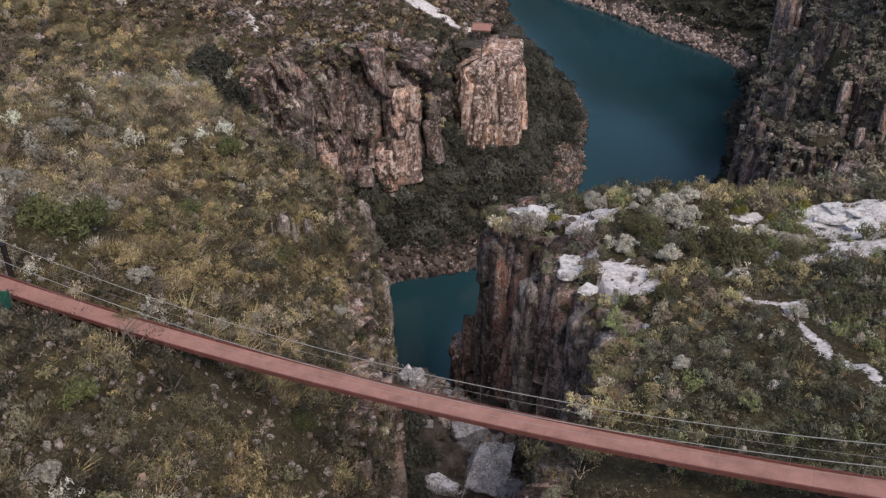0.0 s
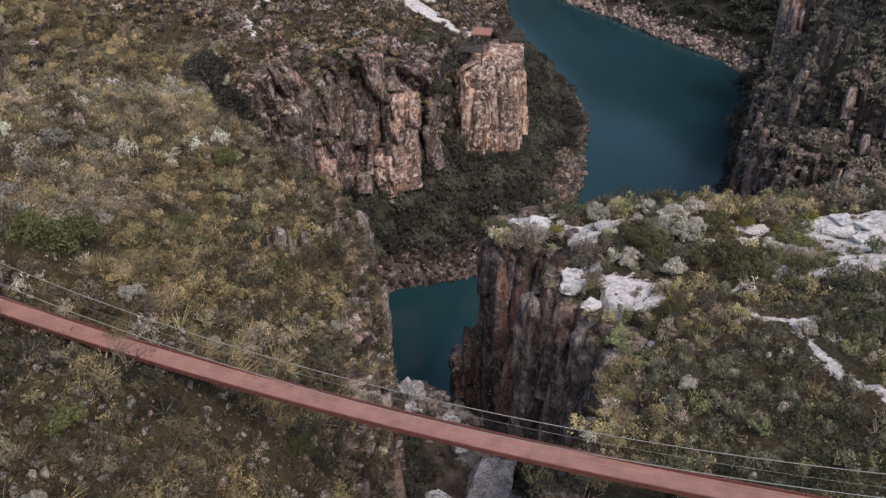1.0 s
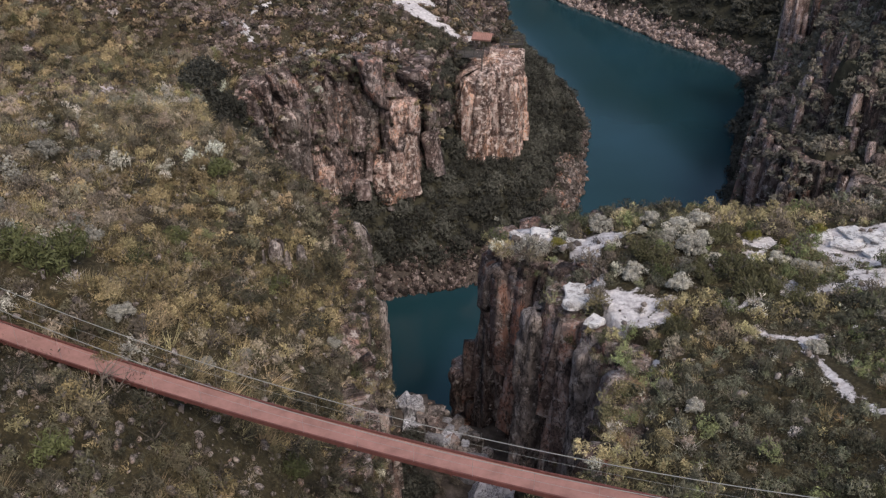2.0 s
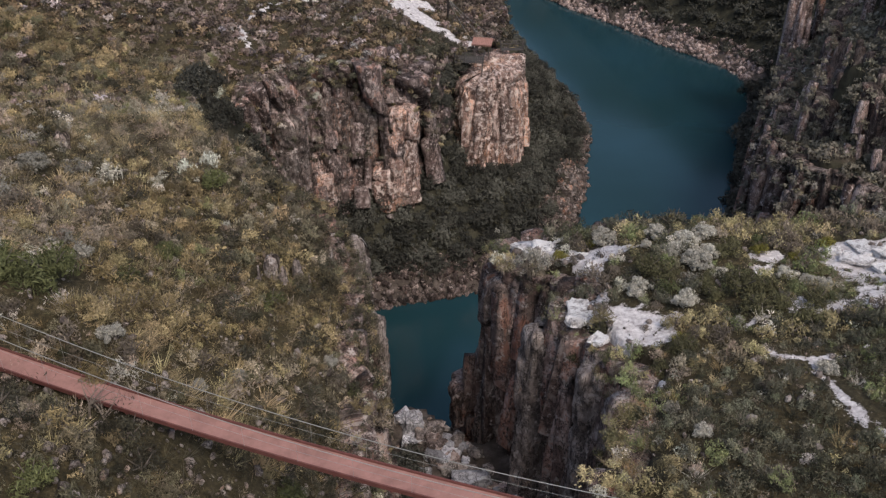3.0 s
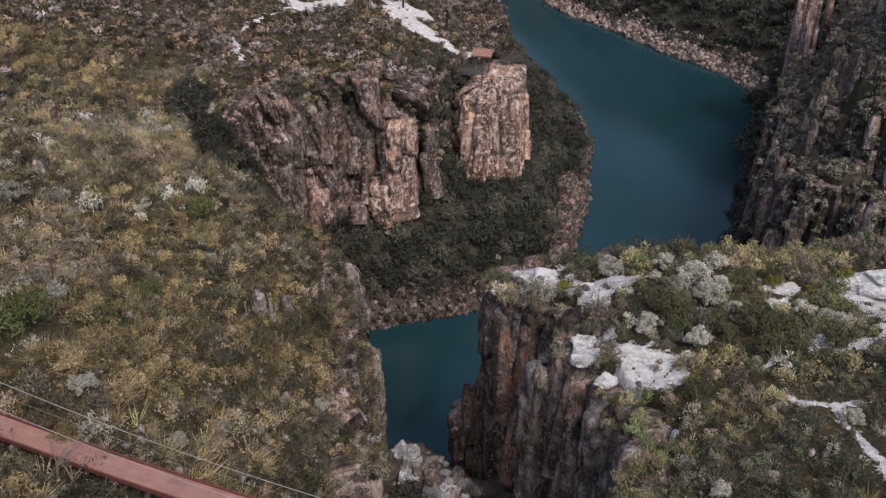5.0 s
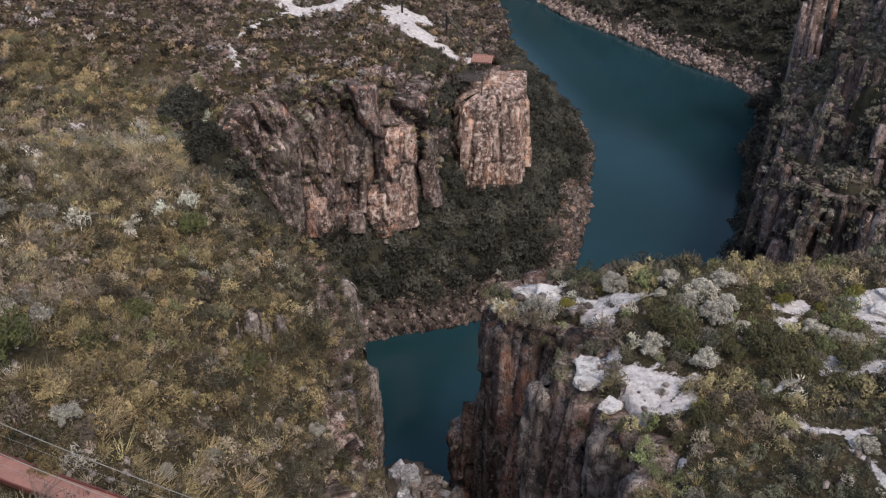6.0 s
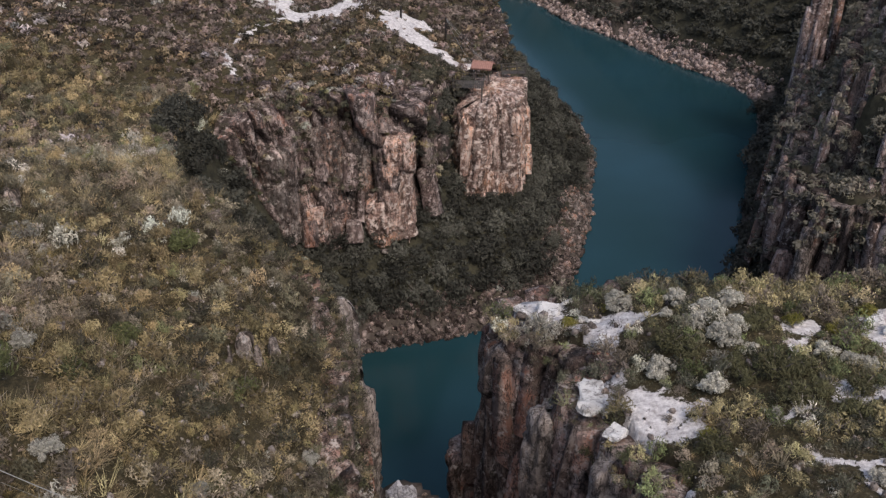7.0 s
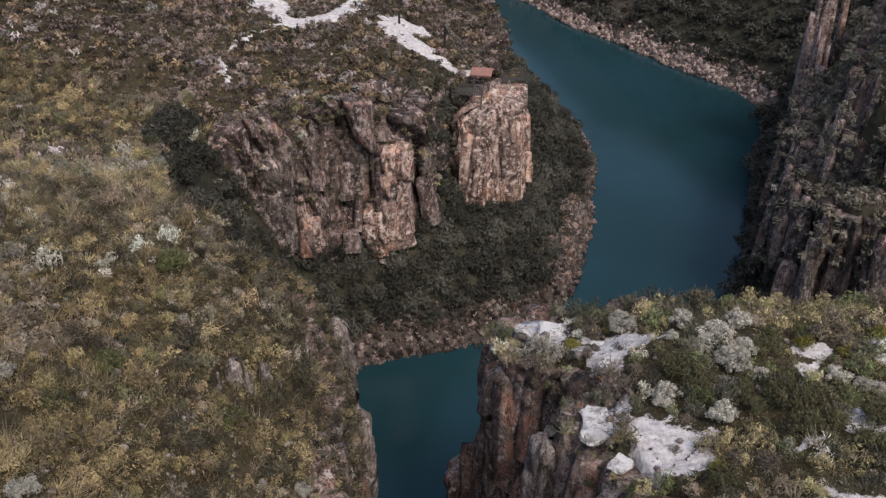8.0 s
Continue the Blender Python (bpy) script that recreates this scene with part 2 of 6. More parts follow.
def rock_material(name, dark, mid, warm, pale, warmth, lichen_from=0.56, spread=0.45, stain=0.55):
    """Jointed quartzite: every block its own tone, dark water streaks, warm fresh faces, pale lichen, open cracks."""
    m, nt, b = material(name, 0.92)
    tall, flat = coords(nt, (1, 1, 0.5)), coords(nt)
    g = nt.nodes.new("ShaderNodeNewGeometry")
    at = nt.nodes.new("ShaderNodeAttribute")
    at.attribute_name = "block"
    sep = nt.nodes.new("ShaderNodeSeparateColor")
    nt.links.new(at.outputs["Color"], sep.inputs["Color"])
    info = nt.nodes.new("ShaderNodeObjectInfo")
    g_island = math_node(nt, "FRACT", math_node(nt, "ADD", g.outputs["Random Per Island"], info.outputs["Random"]))
    pick = lambda r, g, b, i: math_node(nt, "FRACT", math_node(nt, "ADD", math_node(nt, "MULTIPLY", g_island, i), math_node(nt, "ADD", math_node(nt, "MULTIPLY", sep.outputs["Red"], r), math_node(nt, "ADD", math_node(nt, "MULTIPLY", sep.outputs["Green"], g), math_node(nt, "MULTIPLY", sep.outputs["Blue"], b)))))
    who, fine = pick(1.0, 0.4, 0.0, 1.0), pick(3.1, 5.7, 0.35, 7.3)
    base = ramp(nt, noise_tex(nt, tall, 1.2, 9, 0.70), [(0.38, dark), (0.48, mid), (0.61, pale)])
    warm_at = math_node(nt, "ADD", noise_tex(nt, coords(nt, (1, 1, 0.5)), 0.30, 8, 0.75), math_node(nt, "MULTIPLY", math_node(nt, "SUBTRACT", fine, 0.5), 0.16))
    warm_f = ramp(nt, warm_at, [(0.60 - warmth, gray(0)), (0.64 - warmth * 0.8, gray(1))])
    half = tuple(0.5 * (p + q) for p, q in zip(dark, mid))
    block = ramp(nt, fine, [(0.0, half), (0.28, tuple(0.8 * k for k in mid)), (0.65, mid), (0.88, tuple(0.6 * p + 0.4 * q for p, q in zip(mid, pale))), (1.0, pale)])
    c = mix(nt, 0.5, base, block)
    c = mix(nt, warm_f, c, mix(nt, 0.45, ramp(nt, noise_tex(nt, tall, 1.4, 9, 0.70), [(0.38, mid), (0.48, warm), (0.61, pale)]), ramp(nt, fine, [(0.0, half), (0.22, mid), (0.5, warm), (0.78, warm), (1.0, pale)])))
    tone = ramp(nt, who, [(0.0, gray(1 - spread)), (0.5, gray(1.0)), (1.0, gray(1 + spread))])
    c = mix(nt, 1.0, c, tone, "MULTIPLY")
    streak = ramp(nt, noise_tex(nt, coords(nt, (1, 1, 0.2)), 1.2, 8, 0.8), [(stain, gray(0)), (stain + 0.07, gray(0.7))])
    c = mix(nt, streak, c, dark)
    for scale, squeeze in ((0.55, 0.2), (0.8, 0.9)):
        away = math_node(nt, "ABSOLUTE", math_node(nt, "SUBTRACT", noise_tex(nt, coords(nt, (1, 1, squeeze)), scale, 7, 0.7), 0.5))
        c = mix(nt, ramp(nt, away, [(0.004, gray(0.9)), (0.018, gray(0))]), c, tuple(0.5 * k for k in dark))
    lichen = ramp(nt, noise_tex(nt, flat, 1.5, 9, 0.74), [(lichen_from, gray(0)), (lichen_from + 0.05, gray(0.85))])
    c = mix(nt, lichen, c, pale)
    nt.links.new(c, b.inputs["Base Color"])
    bump(nt, b, noise_tex(nt, coords(nt, (1, 1, 0.45)), 2.2, 8, 0.72), 1.0, 0.3)
    return m


ROCK_DARK = rock_material("rock_stained", (0.035, 0.027, 0.024), (0.13, 0.098, 0.087), (0.30, 0.14, 0.085), (0.42, 0.37, 0.34), 0.05)
ROCK_HEAD = rock_material("rock_umber", (0.038, 0.027, 0.024), (0.172, 0.117, 0.099), (0.30, 0.14, 0.096), (0.50, 0.435, 0.40), 0.07, 0.555, 0.5, 0.57)
ROCK_MID = rock_material("rock_brown", (0.026, 0.020, 0.019), (0.130, 0.091, 0.082), (0.36, 0.18, 0.125), (0.54, 0.45, 0.42), 0.06, 0.557, 0.5, 0.535)
ROCK_WARM = rock_material("rock_pink", (0.060, 0.038, 0.032), (0.32, 0.205, 0.17), (0.56, 0.29, 0.18), (0.74, 0.62, 0.56), 0.07, 0.525, 0.55, 0.54)
ROCK_GREY = rock_material("rock_grey", (0.030, 0.023, 0.021), (0.12, 0.088, 0.077), (0.26, 0.14, 0.10), (0.34, 0.29, 0.265), 0.05, 0.60, 0.5, 0.52)
ROCK_PALE = rock_material("rock_pale", (0.07, 0.057, 0.051), (0.25, 0.205, 0.185), (0.34, 0.23, 0.17), (0.48, 0.43, 0.40), 0.03, 0.56, 0.4, 0.53)
ROCK_WHITE = rock_material("rock_white", (0.27, 0.255, 0.27), (0.52, 0.505, 0.53), (0.52, 0.46, 0.42), (0.72, 0.71, 0.74), -0.1, 0.60)
ROCK_QUARTZ = rock_material("rock_quartz", (0.32, 0.29, 0.28), (0.66, 0.63, 0.62), (0.60, 0.50, 0.44), (0.80, 0.78, 0.77), -0.05, 0.5, 0.15, 0.62)
ROCK_BEACH = rock_material("rock_beach", (0.07, 0.05, 0.043), (0.27, 0.20, 0.175), (0.38, 0.24, 0.19), (0.52, 0.43, 0.40), 0.03, 0.54, 0.6)
ROCK_RIB = rock_material("rock_rib", (0.055, 0.040, 0.036), (0.31, 0.215, 0.19), (0.47, 0.26, 0.19), (0.66, 0.57, 0.54), 0.06, 0.545, 0.4)
ROCK_SHORE = rock_material("rock_shore", (0.025, 0.018, 0.016), (0.085, 0.06, 0.052), (0.19, 0.11, 0.085), (0.38, 0.31, 0.28), 0.03, 0.57, 0.85)


def ground_material():
    m, nt, b = material("heath_soil", 0.95)
    at = nt.nodes.new("ShaderNodeAttribute")
    at.attribute_name = "cover"
    sep = nt.nodes.new("ShaderNodeSeparateColor")
    nt.links.new(at.outputs["Color"], sep.inputs["Color"])
    v = coords(nt)
    soil = ramp(nt, noise_tex(nt, v, 0.35, 8, 0.7), [(0.3, (0.05, 0.04, 0.027)), (0.5, (0.10, 0.077, 0.048)), (0.68, (0.16, 0.118, 0.07))])
    litter = ramp(nt, noise_tex(nt, v, 4.0, 8, 0.8), [(0.36, (0.020, 0.017, 0.012)), (0.45, (0.055, 0.045, 0.027)), (0.57, (0.14, 0.106, 0.06)), (0.66, (0.27, 0.225, 0.16))])
    soil = mix(nt, 0.75, soil, litter)
    # soil colour about halved to deepen the shadows between plants
    soil = mix(nt, 1.0, soil, (0.50, 0.52, 0.45), "MULTIPLY")
    stones = ramp(nt, noise_tex(nt, v, 2.6, 6, 0.7), [(0.63, gray(0)), (0.67, gray(1))])
    soil = mix(nt, stones, soil, (0.30, 0.26, 0.22))
    floor = ramp(nt, noise_tex(nt, v, 0.9, 6, 0.7), [(0.35, (0.02, 0.02, 0.014)), (0.65, (0.06, 0.055, 0.035))])
    sand = ramp(nt, noise_tex(nt, v, 2.2, 11, 0.8), [(0.37, (0.28, 0.25, 0.245)), (0.47, (0.51, 0.475, 0.475)), (0.60, (0.77, 0.735, 0.725))])
    rock = ramp(nt, noise_tex(nt, v, 0.9, 10, 0.75), [(0.32, (0.03, 0.024, 0.021)), (0.5, (0.075, 0.06, 0.05)), (0.7, (0.17, 0.14, 0.125))])
    c = mix(nt, sep.outputs["Green"], soil, floor)
    c = mix(nt, sep.outputs["Blue"], c, rock)
    edge = nt.nodes.new("ShaderNodeMath")
    edge.operation = "ADD"
    nt.links.new(sep.outputs["Red"], edge.inputs[0])
    nt.links.new(ramp(nt, noise_tex(nt, v, 1.0, 10, 0.8), [(0.28, gray(0)), (0.72, gray(0.9))]), edge.inputs[1])
    c = mix(nt, ramp(nt, edge.outputs[0], [(0.93, gray(0)), (1.02, gray(1))]), c, sand)
    nt.links.new(c, b.inputs["Base Color"])
    bump(nt, b, noise_tex(nt, v, 3.0, 8, 0.7), 0.8, 0.15)
    return m


GROUND = ground_material()


def water_material():
    m, nt, b = material("lake_water", 0.12)
    v = coords(nt)
    c = ramp(nt, noise_tex(nt, v, 0.03, 3), [(0.35, (0.011, 0.036, 0.041)), (0.65, (0.016, 0.050, 0.066))])
    nt.links.new(c, b.inputs["Base Color"])
    b.inputs["IOR"].default_value, b.inputs["Specular IOR Level"].default_value = 1.33, 0.5
    bump(nt, b, noise_tex(nt, v, 1.8, 4), 0.06, 0.05)
    return m


WATER = water_material()


def leaf_material(name="foliage", rough=0.75, vary=0.36):
    """Colour from the plant's own attribute, varied leaf by leaf."""
    m, nt, b = material(name, rough)
    at = nt.nodes.new("ShaderNodeAttribute")
    at.attribute_name = "tint"
    g = nt.nodes.new("ShaderNodeNewGeometry")
    v = ramp(nt, g.outputs["Random Per Island"], [(0.0, gray(1 - vary)), (0.6, gray(1.0)), (1.0, gray(1 + vary))])
    c = mix(nt, 1.0, at.outputs["Color"], v, "MULTIPLY")
    nt.links.new(c, b.inputs["Base Color"])
    return m


LEAF = leaf_material()
LEAF_WOOD = leaf_material("wood_foliage", 0.85, 0.16)


def plain(name, color, rough=0.6, metal=0.0, vary=0.25, scale=3.0):
    m, nt, b = material(name, rough)
    v = coords(nt)
    dark = tuple(k * (1 - vary) for k in color)
    light = tuple(min(1, k * (1 + vary)) for k in color)
    c = ramp(nt, noise_tex(nt, v, scale, 8, 0.7), [(0.3, dark), (0.7, light)])
    nt.links.new(c, b.inputs["Base Color"])
    b.inputs["Metallic"].default_value = metal
    bump(nt, b, noise_tex(nt, v, scale * 6, 4), 0.3, 0.01)
    return m


DECK = plain("red_painted_boards", (0.31, 0.165, 0.138), 0.75, 0, 0.28, 1.1)
DECK_EDGE = plain("red_painted_edge", (0.13, 0.05, 0.042), 0.6, 0, 0.3, 3.0)
STEEL = plain("galvanised_cable", (0.33, 0.33, 0.31), 0.5, 0.3, 0.15, 8.0)
IRON = plain("dark_painted_iron", (0.03, 0.025, 0.025), 0.5, 0.3, 0.3, 4.0)
TIMBER = plain("weathered_timber", (0.075, 0.068, 0.063), 0.85, 0, 0.35, 5.0)
ROOF = plain("red_roof_tiles", (0.30, 0.165, 0.135), 0.8, 0, 0.25, 4.0)
NET = plain("green_mesh_screen", (0.02, 0.10, 0.07), 0.8, 0, 0.3, 5.0)


# ---- mesh helpers ----
def mesh_from(name, verts, faces, mat=None, smooth=False, tint=None, layer="tint"):
    """A mesh from arrays; faces all of one size."""
    me = bpy.data.meshes.new(name)
    verts, faces = np.asarray(verts, np.float32), np.asarray(faces, np.int32)
    k = faces.shape[1]
    me.vertices.add(len(verts))
    me.vertices.foreach_set("co", verts.ravel())
    me.loops.add(faces.size)
    me.loops.foreach_set("vertex_index", faces.ravel())
    me.polygons.add(len(faces))
    me.polygons.foreach_set("loop_start", np.arange(0, faces.size, k, dtype=np.int32))
    if smooth:
        me.polygons.foreach_set("use_smooth", np.ones(len(faces), bool))
    me.update(calc_edges=True)
    me.validate()
    if tint is not None:
        at = me.color_attributes.new(layer, "FLOAT_COLOR", "POINT")
        rgba = np.ones((len(verts), 4), np.float32)
        rgba[:, :3] = tint[:, :3]
        at.data.foreach_set("color", rgba.ravel())
    if mat:
        me.materials.append(mat)
    return me


def grid_faces(nu, nv):
    i = (np.arange(nu - 1)[:, None] * nv + np.arange(nv - 1)[None, :]).ravel()
    return np.stack([i, i + nv, i + nv + 1, i + 1], 1)


def part(name, bm, mat, parent=None, label=""):
    me = bpy.data.meshes.new(name)
    bm.to_mesh(me)
    bm.free()
    me.materials.append(mat)
    ob = new(name, me)
    ob.parent = parent
    if label:
        tagged(ob, label)
    return ob


def add_box(bm, size, m, bevel=0.0):
    r = bmesh.ops.create_cube(bm, size=1, matrix=m @ Matrix.Diagonal((*size, 1)))
    if bevel:
        edges = list({e for v in r["verts"] for e in v.link_edges})
        bmesh.ops.bevel(bm, geom=edges, offset=bevel, segments=1, affect="EDGES")


def add_bar(bm, a, b, radius, sides=6):
    a, b = Vector(a), Vector(b)
    d = b - a
    m = Matrix.Translation((a + b) / 2) @ d.to_track_quat("Z", "Y").to_matrix().to_4x4()
    bmesh.ops.create_cone(bm, cap_ends=True, segments=sides, radius1=radius, radius2=radius, depth=d.length, matrix=m)


# ---- sand, paths and scree: where the ground is bare ----
def near_line(x, y, pts, half):
    p = np.array(pts, float)
    d = np.full(x.shape, 1e9)
    for a, b in zip(p[:-1], p[1:]):
        e = b - a
        t = np.clip(((x - a[0]) * e[0] + (y - a[1]) * e[1]) / (e @ e), 0, 1)
        d = np.minimum(d, np.hypot(x - a[0] - t * e[0], y - a[1] - t * e[1]))
    return step(half * 2.1, half * 0.25, d)


SAND_LINES = [  # half width, how bare, the way
    (0.30, 1.0, [(17.6, 45.2), (18.6, 44.9), (19.3, 43.9), (18.9, 41.6), (19.2, 40.6), (19.6, 39.6), (19.8, 37.4), (21, 33)]),
    (0.22, 0.85, [(19.0, 44.7), (20.3, 44.8), (21.4, 44.9), (23.5, 44.6)]),
    (1.25, 1.0, [(-27, 150), (-23.0, 140.3), (-20.8, 135.7), (-18.5, 133.9), (-16.9, 135.6), (-13.8, 137.7), (-11.6, 142.8), (-10.7, 146), (-13, 172)]),
    (0.35, 0.95, [(-13.8, 137.7), (-8.8, 139.9), (-6.5, 139.7)]),
    (0.34, 0.80, [(-18.5, 133.9), (-20.8, 130.9), (-23.1, 124.5), (-24.0, 120.6), (-23.8, 114.7), (-22.7, 110.4)]),
    (1.0, 1.0, [(-3.4, 134.5), (-2.2, 132.4), (0.3, 131.0), (2.8, 129.8)]),
    (0.34, 0.88, [(11.6, 60.3), (10.4, 58.8), (9.8, 57.2), (9.4, 56.2), (10.0, 54.6), (10.0, 52.8), (10.2, 51.4)]),
    (0.25, 0.78, [(15.2, 47.6), (17.0, 48.4), (18.4, 49.2)]),
]
SAND_SPOTS = [(6.5, 63.5, 1.2, 1.3), (6.9, 62.2, 0.8, 0.8), (4.1, 65.4, 0.7, 0.5), (9.3, 60.2, 1.1, 0.5), (9.2, 57.0, 1.0, 0.8), (9.8, 58.6, 0.8, 0.6), (11.3, 59.2, 1.1, 0.7), (12.9, 59.0, 0.4, 0.3), (8.3, 52.2, 0.75, 1.05), (7.9, 50.9, 0.5, 0.5),
              (10.6, 50.8, 0.9, 0.9), (10.8, 49.2, 1.0, 0.9), (12.3, 50.0, 0.9, 0.7), (11.5, 48.2, 1.4, 0.6), (9.3, 48.4, 0.8, 0.45), (10.6, 45.4, 0.4, 0.5), (10.7, 43.8, 0.4, 0.6),
              (20.9, 57.6, 0.8, 0.6), (20.1, 55.4, 0.6, 0.6), (27.0, 58.0, 1.7, 0.9), (25.2, 56.4, 0.8, 0.5), (23.4, 50.2, 2.3, 0.6), (20.8, 50.6, 0.6, 0.5), (27.8, 54.8, 2.2, 1.3), (29.6, 57.0, 2.0, 1.3), (26.6, 51.6, 1.6, 0.8),
              (-5.2, 136.4, 1.7, 3.0), (-4.0, 140.2, 2.2, 1.6), (-3.0, 133.6, 1.7, 1.8), (-22.8, 139.5, 1.8, 2.4), (-6.6, 137, 0.7, 0.5), (-20.8, 37.0, 1.0, 0.5)]


def sand_at(x, y):
    s = np.zeros(x.shape)
    near = step(75, 95, y)
    x, y = x + (1 + near) * 1.3 * (fbm(x / 1.9, y / 1.9, 81, 3) - 0.5), y + (1 + near) * 1.3 * (fbm(x / 1.9, y / 1.9, 91, 3) - 0.5)
    for half, bare, pts in SAND_LINES:
        s = np.maximum(s, bare * near_line(x, y, pts, half))
    for px, py, rx, ry in SAND_SPOTS:
        s = np.maximum(s, step(2.3, 0.7, np.hypot((x - px) / rx, (y - py) / ry)))
    return np.minimum(s, np.where(y < 100, 0.74, 1.0))


def cover_at(x, y):
    """Red: sand; green: forest floor; blue: bare rock and scree."""
    sand = sand_at(x, y)
    on_top = np.zeros(x.shape)
    for poly in (P_WEST, P_CAP):
        on_top = np.maximum(on_top, step(0.0, 1.5, inside_by(x, y, poly)))
    z = ground_height(x, y)
    scree = step(3.2, 1.6, z + 1.5 * (fbm(x / 3, y / 3, 31) - 0.5)) * (1 - on_top)
    bed = (1 - on_top) * step(53 * S, 50 * S, y) * step(12 * S, 10 * S, x) * step(-12 * S, -10 * S, x)
    rock = np.maximum(np.maximum(scree, bed), step(0.5, 2.5, inside_by(x, y, P_EAST)) * step(0.62, 0.42, fbm(x / 3, y / 3, 77)))
    wood = (1 - on_top) * (1 - rock)
    return np.stack([sand, wood, rock, np.ones(x.shape)], -1)


# ---- ground and water ----
def build_ground():
    xs = np.concatenate([[-900, -400, -200, -130], np.arange(-75, 85.1, 0.62), [140, 220, 420, 900]])
    ys = np.concatenate([[-900, -400, -150, -60, -20], np.arange(18, 205.1, 0.62), [230, 260, 310, 400, 700, 1200]])
    x, y = np.meshgrid(xs, ys, indexing="ij")
    z = ground_height(x, y)
    me = mesh_from("ground", np.stack([x, y, z], -1).reshape(-1, 3), grid_faces(len(xs), len(ys)), GROUND, True, cover_at(x, y).reshape(-1, 4), "cover")
    return tagged(new("ground", me), "heath and rocky ground of a canyon with white sand", "ground", kind="structure")


def build_water():
    xs, ys = np.linspace(-40, 120, 41), np.linspace(40, 330, 61)
    x, y = np.meshgrid(xs, ys, indexing="ij")
    me = mesh_from("water", np.stack([x, y, 0 * x], -1).reshape(-1, 3), grid_faces(41, 61), WATER, True)
    return tagged(new("water", me), "still teal lake water filling the canyon", "water", kind="structure")


def resample(l, gap):
    d = np.concatenate([[0], np.cumsum(np.hypot(*np.diff(l, axis=0).T))])
    s = np.arange(0, d[-1], gap)
    return np.stack([np.interp(s, d, l[:, 0]), np.interp(s, d, l[:, 1])], 1), s


def cliff(name, l, poly, top, mat, label, out=1.0, seed=1, gap=0.26, rise=0.3, closed=False, foot=None, crest=0.9, big=(2.6, 8.5), lean=0.05, relief=1.6, lower=0.4, cleft=0.5, slant=0.0, grain=0.35):
    """A wall of jointed rock columns along a rim."""
    p, s = resample(np.vstack([l, l[:1]]) if closed else l, gap)
    t = (np.roll(p, -1, 0) - np.roll(p, 1, 0)) if closed else np.gradient(p, axis=0)
    t /= np.hypot(*t.T)[:, None] + 1e-9
    n = np.stack([t[:, 1], -t[:, 0]], 1)
    k = 5
    ker = np.ones(2 * k + 1) / (2 * k + 1)
    pad = (lambda a: np.concatenate([a[-k:], a, a[:k]])) if closed else (lambda a: np.concatenate([a[:1].repeat(k), a, a[-1:].repeat(k)]))
    n = np.stack([np.convolve(pad(n[:, c]), ker, "valid") for c in (0, 1)], 1)
    n /= np.hypot(*n.T)[:, None]
    probe = inside_by(p[:, 0] + 0.5 * n[:, 0], p[:, 1] + 0.5 * n[:, 1], poly)
    if np.mean(probe > 0) > 0.5:
        n = -n
    inn = p - n * 1.5
    zt = top(inn[:, 0], inn[:, 1]) - lower
    outp = p + n * 2.0
    zb = talus(outp[:, 0], outp[:, 1]) - 1.5 if foot is None else foot(outp[:, 0], outp[:, 1]) if callable(foot) else np.full(len(p), foot)
    rows = int(np.ceil((zt - zb).max() / rise))
    f = np.linspace(0, 1, rows)
    z = zb[:, None] + (zt - zb)[:, None] * f[None, :]
    ss = np.repeat(s[:, None], rows, 1) + 0.7 * (fbm(s[:, None] / 5 + 0 * z, z / 5, seed + 40) - 0.5) + slant * z + seed * 31.7
    f1, f2, w1 = cells(ss / big[0], z / big[1], seed)
    g1, g2, w2 = cells(ss / (big[0] * 0.36), z / (big[1] * 0.3), seed + 5)
    _, _, w3 = cells(ss / (big[0] * 0.16), z / (big[1] * 0.09), seed + 9)
    d = out * (1.0 * w1 + 0.45 * w2 + 0.14 * w3 - cleft * np.exp(-(f2 - f1) / (0.14 * cleft)) - 0.18 * np.exp(-(g2 - g1) / 0.08))
    d = d + grain * out * (fbm(ss / 1.3, z / 2.2, seed + 21, 4) - 0.5) + relief * out * (fbm(ss / 9, z / 14, seed + 22, 2) - 0.5)
    d = np.maximum(d, -0.7) + lean * (zt[:, None] - z)
    crown = crest * (w1[:, -1] - 0.75)
    z = z + crown[:, None] * step(0.6, 1.0, f)[None, :]
    x = p[:, :1] + n[:, :1] * d
    y = p[:, 1:] + n[:, 1:] * d
    # a broken shoulder that turns in over the ground
    ins, zs = [], z[:, -1]
    for a, b in (((0.35, 0.10), (0.9, 0.15), (1.6, 0.2), (2.4, 0.2)) if closed else ((0.25, 0.02), (0.6, -0.02), (0.9, -0.2), (1.4, -0.8))):
        jag = 0.5 * (fbm(ss[:, -1] / 0.9, 0 * zs + a * 3, seed + 60) - 0.5)
        q = p + n * (d[:, -1:] * max(0, 1 - a) - a)
        if closed:
            q = p + n * d[:, -1:] * (1 - a / 2.4) + (p.mean(0) - p) * (a / 2.4)
        ins.append(np.stack([q[:, 0], q[:, 1], (zt + crown * max(0, 1 - a / 1.8)) + b + jag + (0.2 if closed else 0)], 1))
    v = np.stack([x, y, z], -1)
    v = np.concatenate([v, np.stack(ins, 1)], 1)
    fc = grid_faces(*v.shape[:2])
    tone = np.stack([w1, w2, w3], -1)
    tone = np.concatenate([tone, np.repeat(tone[:, -1:], 4, 1)], 1)
    ob = new(name, mesh_from(name, v.reshape(-1, 3), fc, mat, False, tone.reshape(-1, 3), "block"))
    return tagged(ob, label, "cliff", kind="structure")


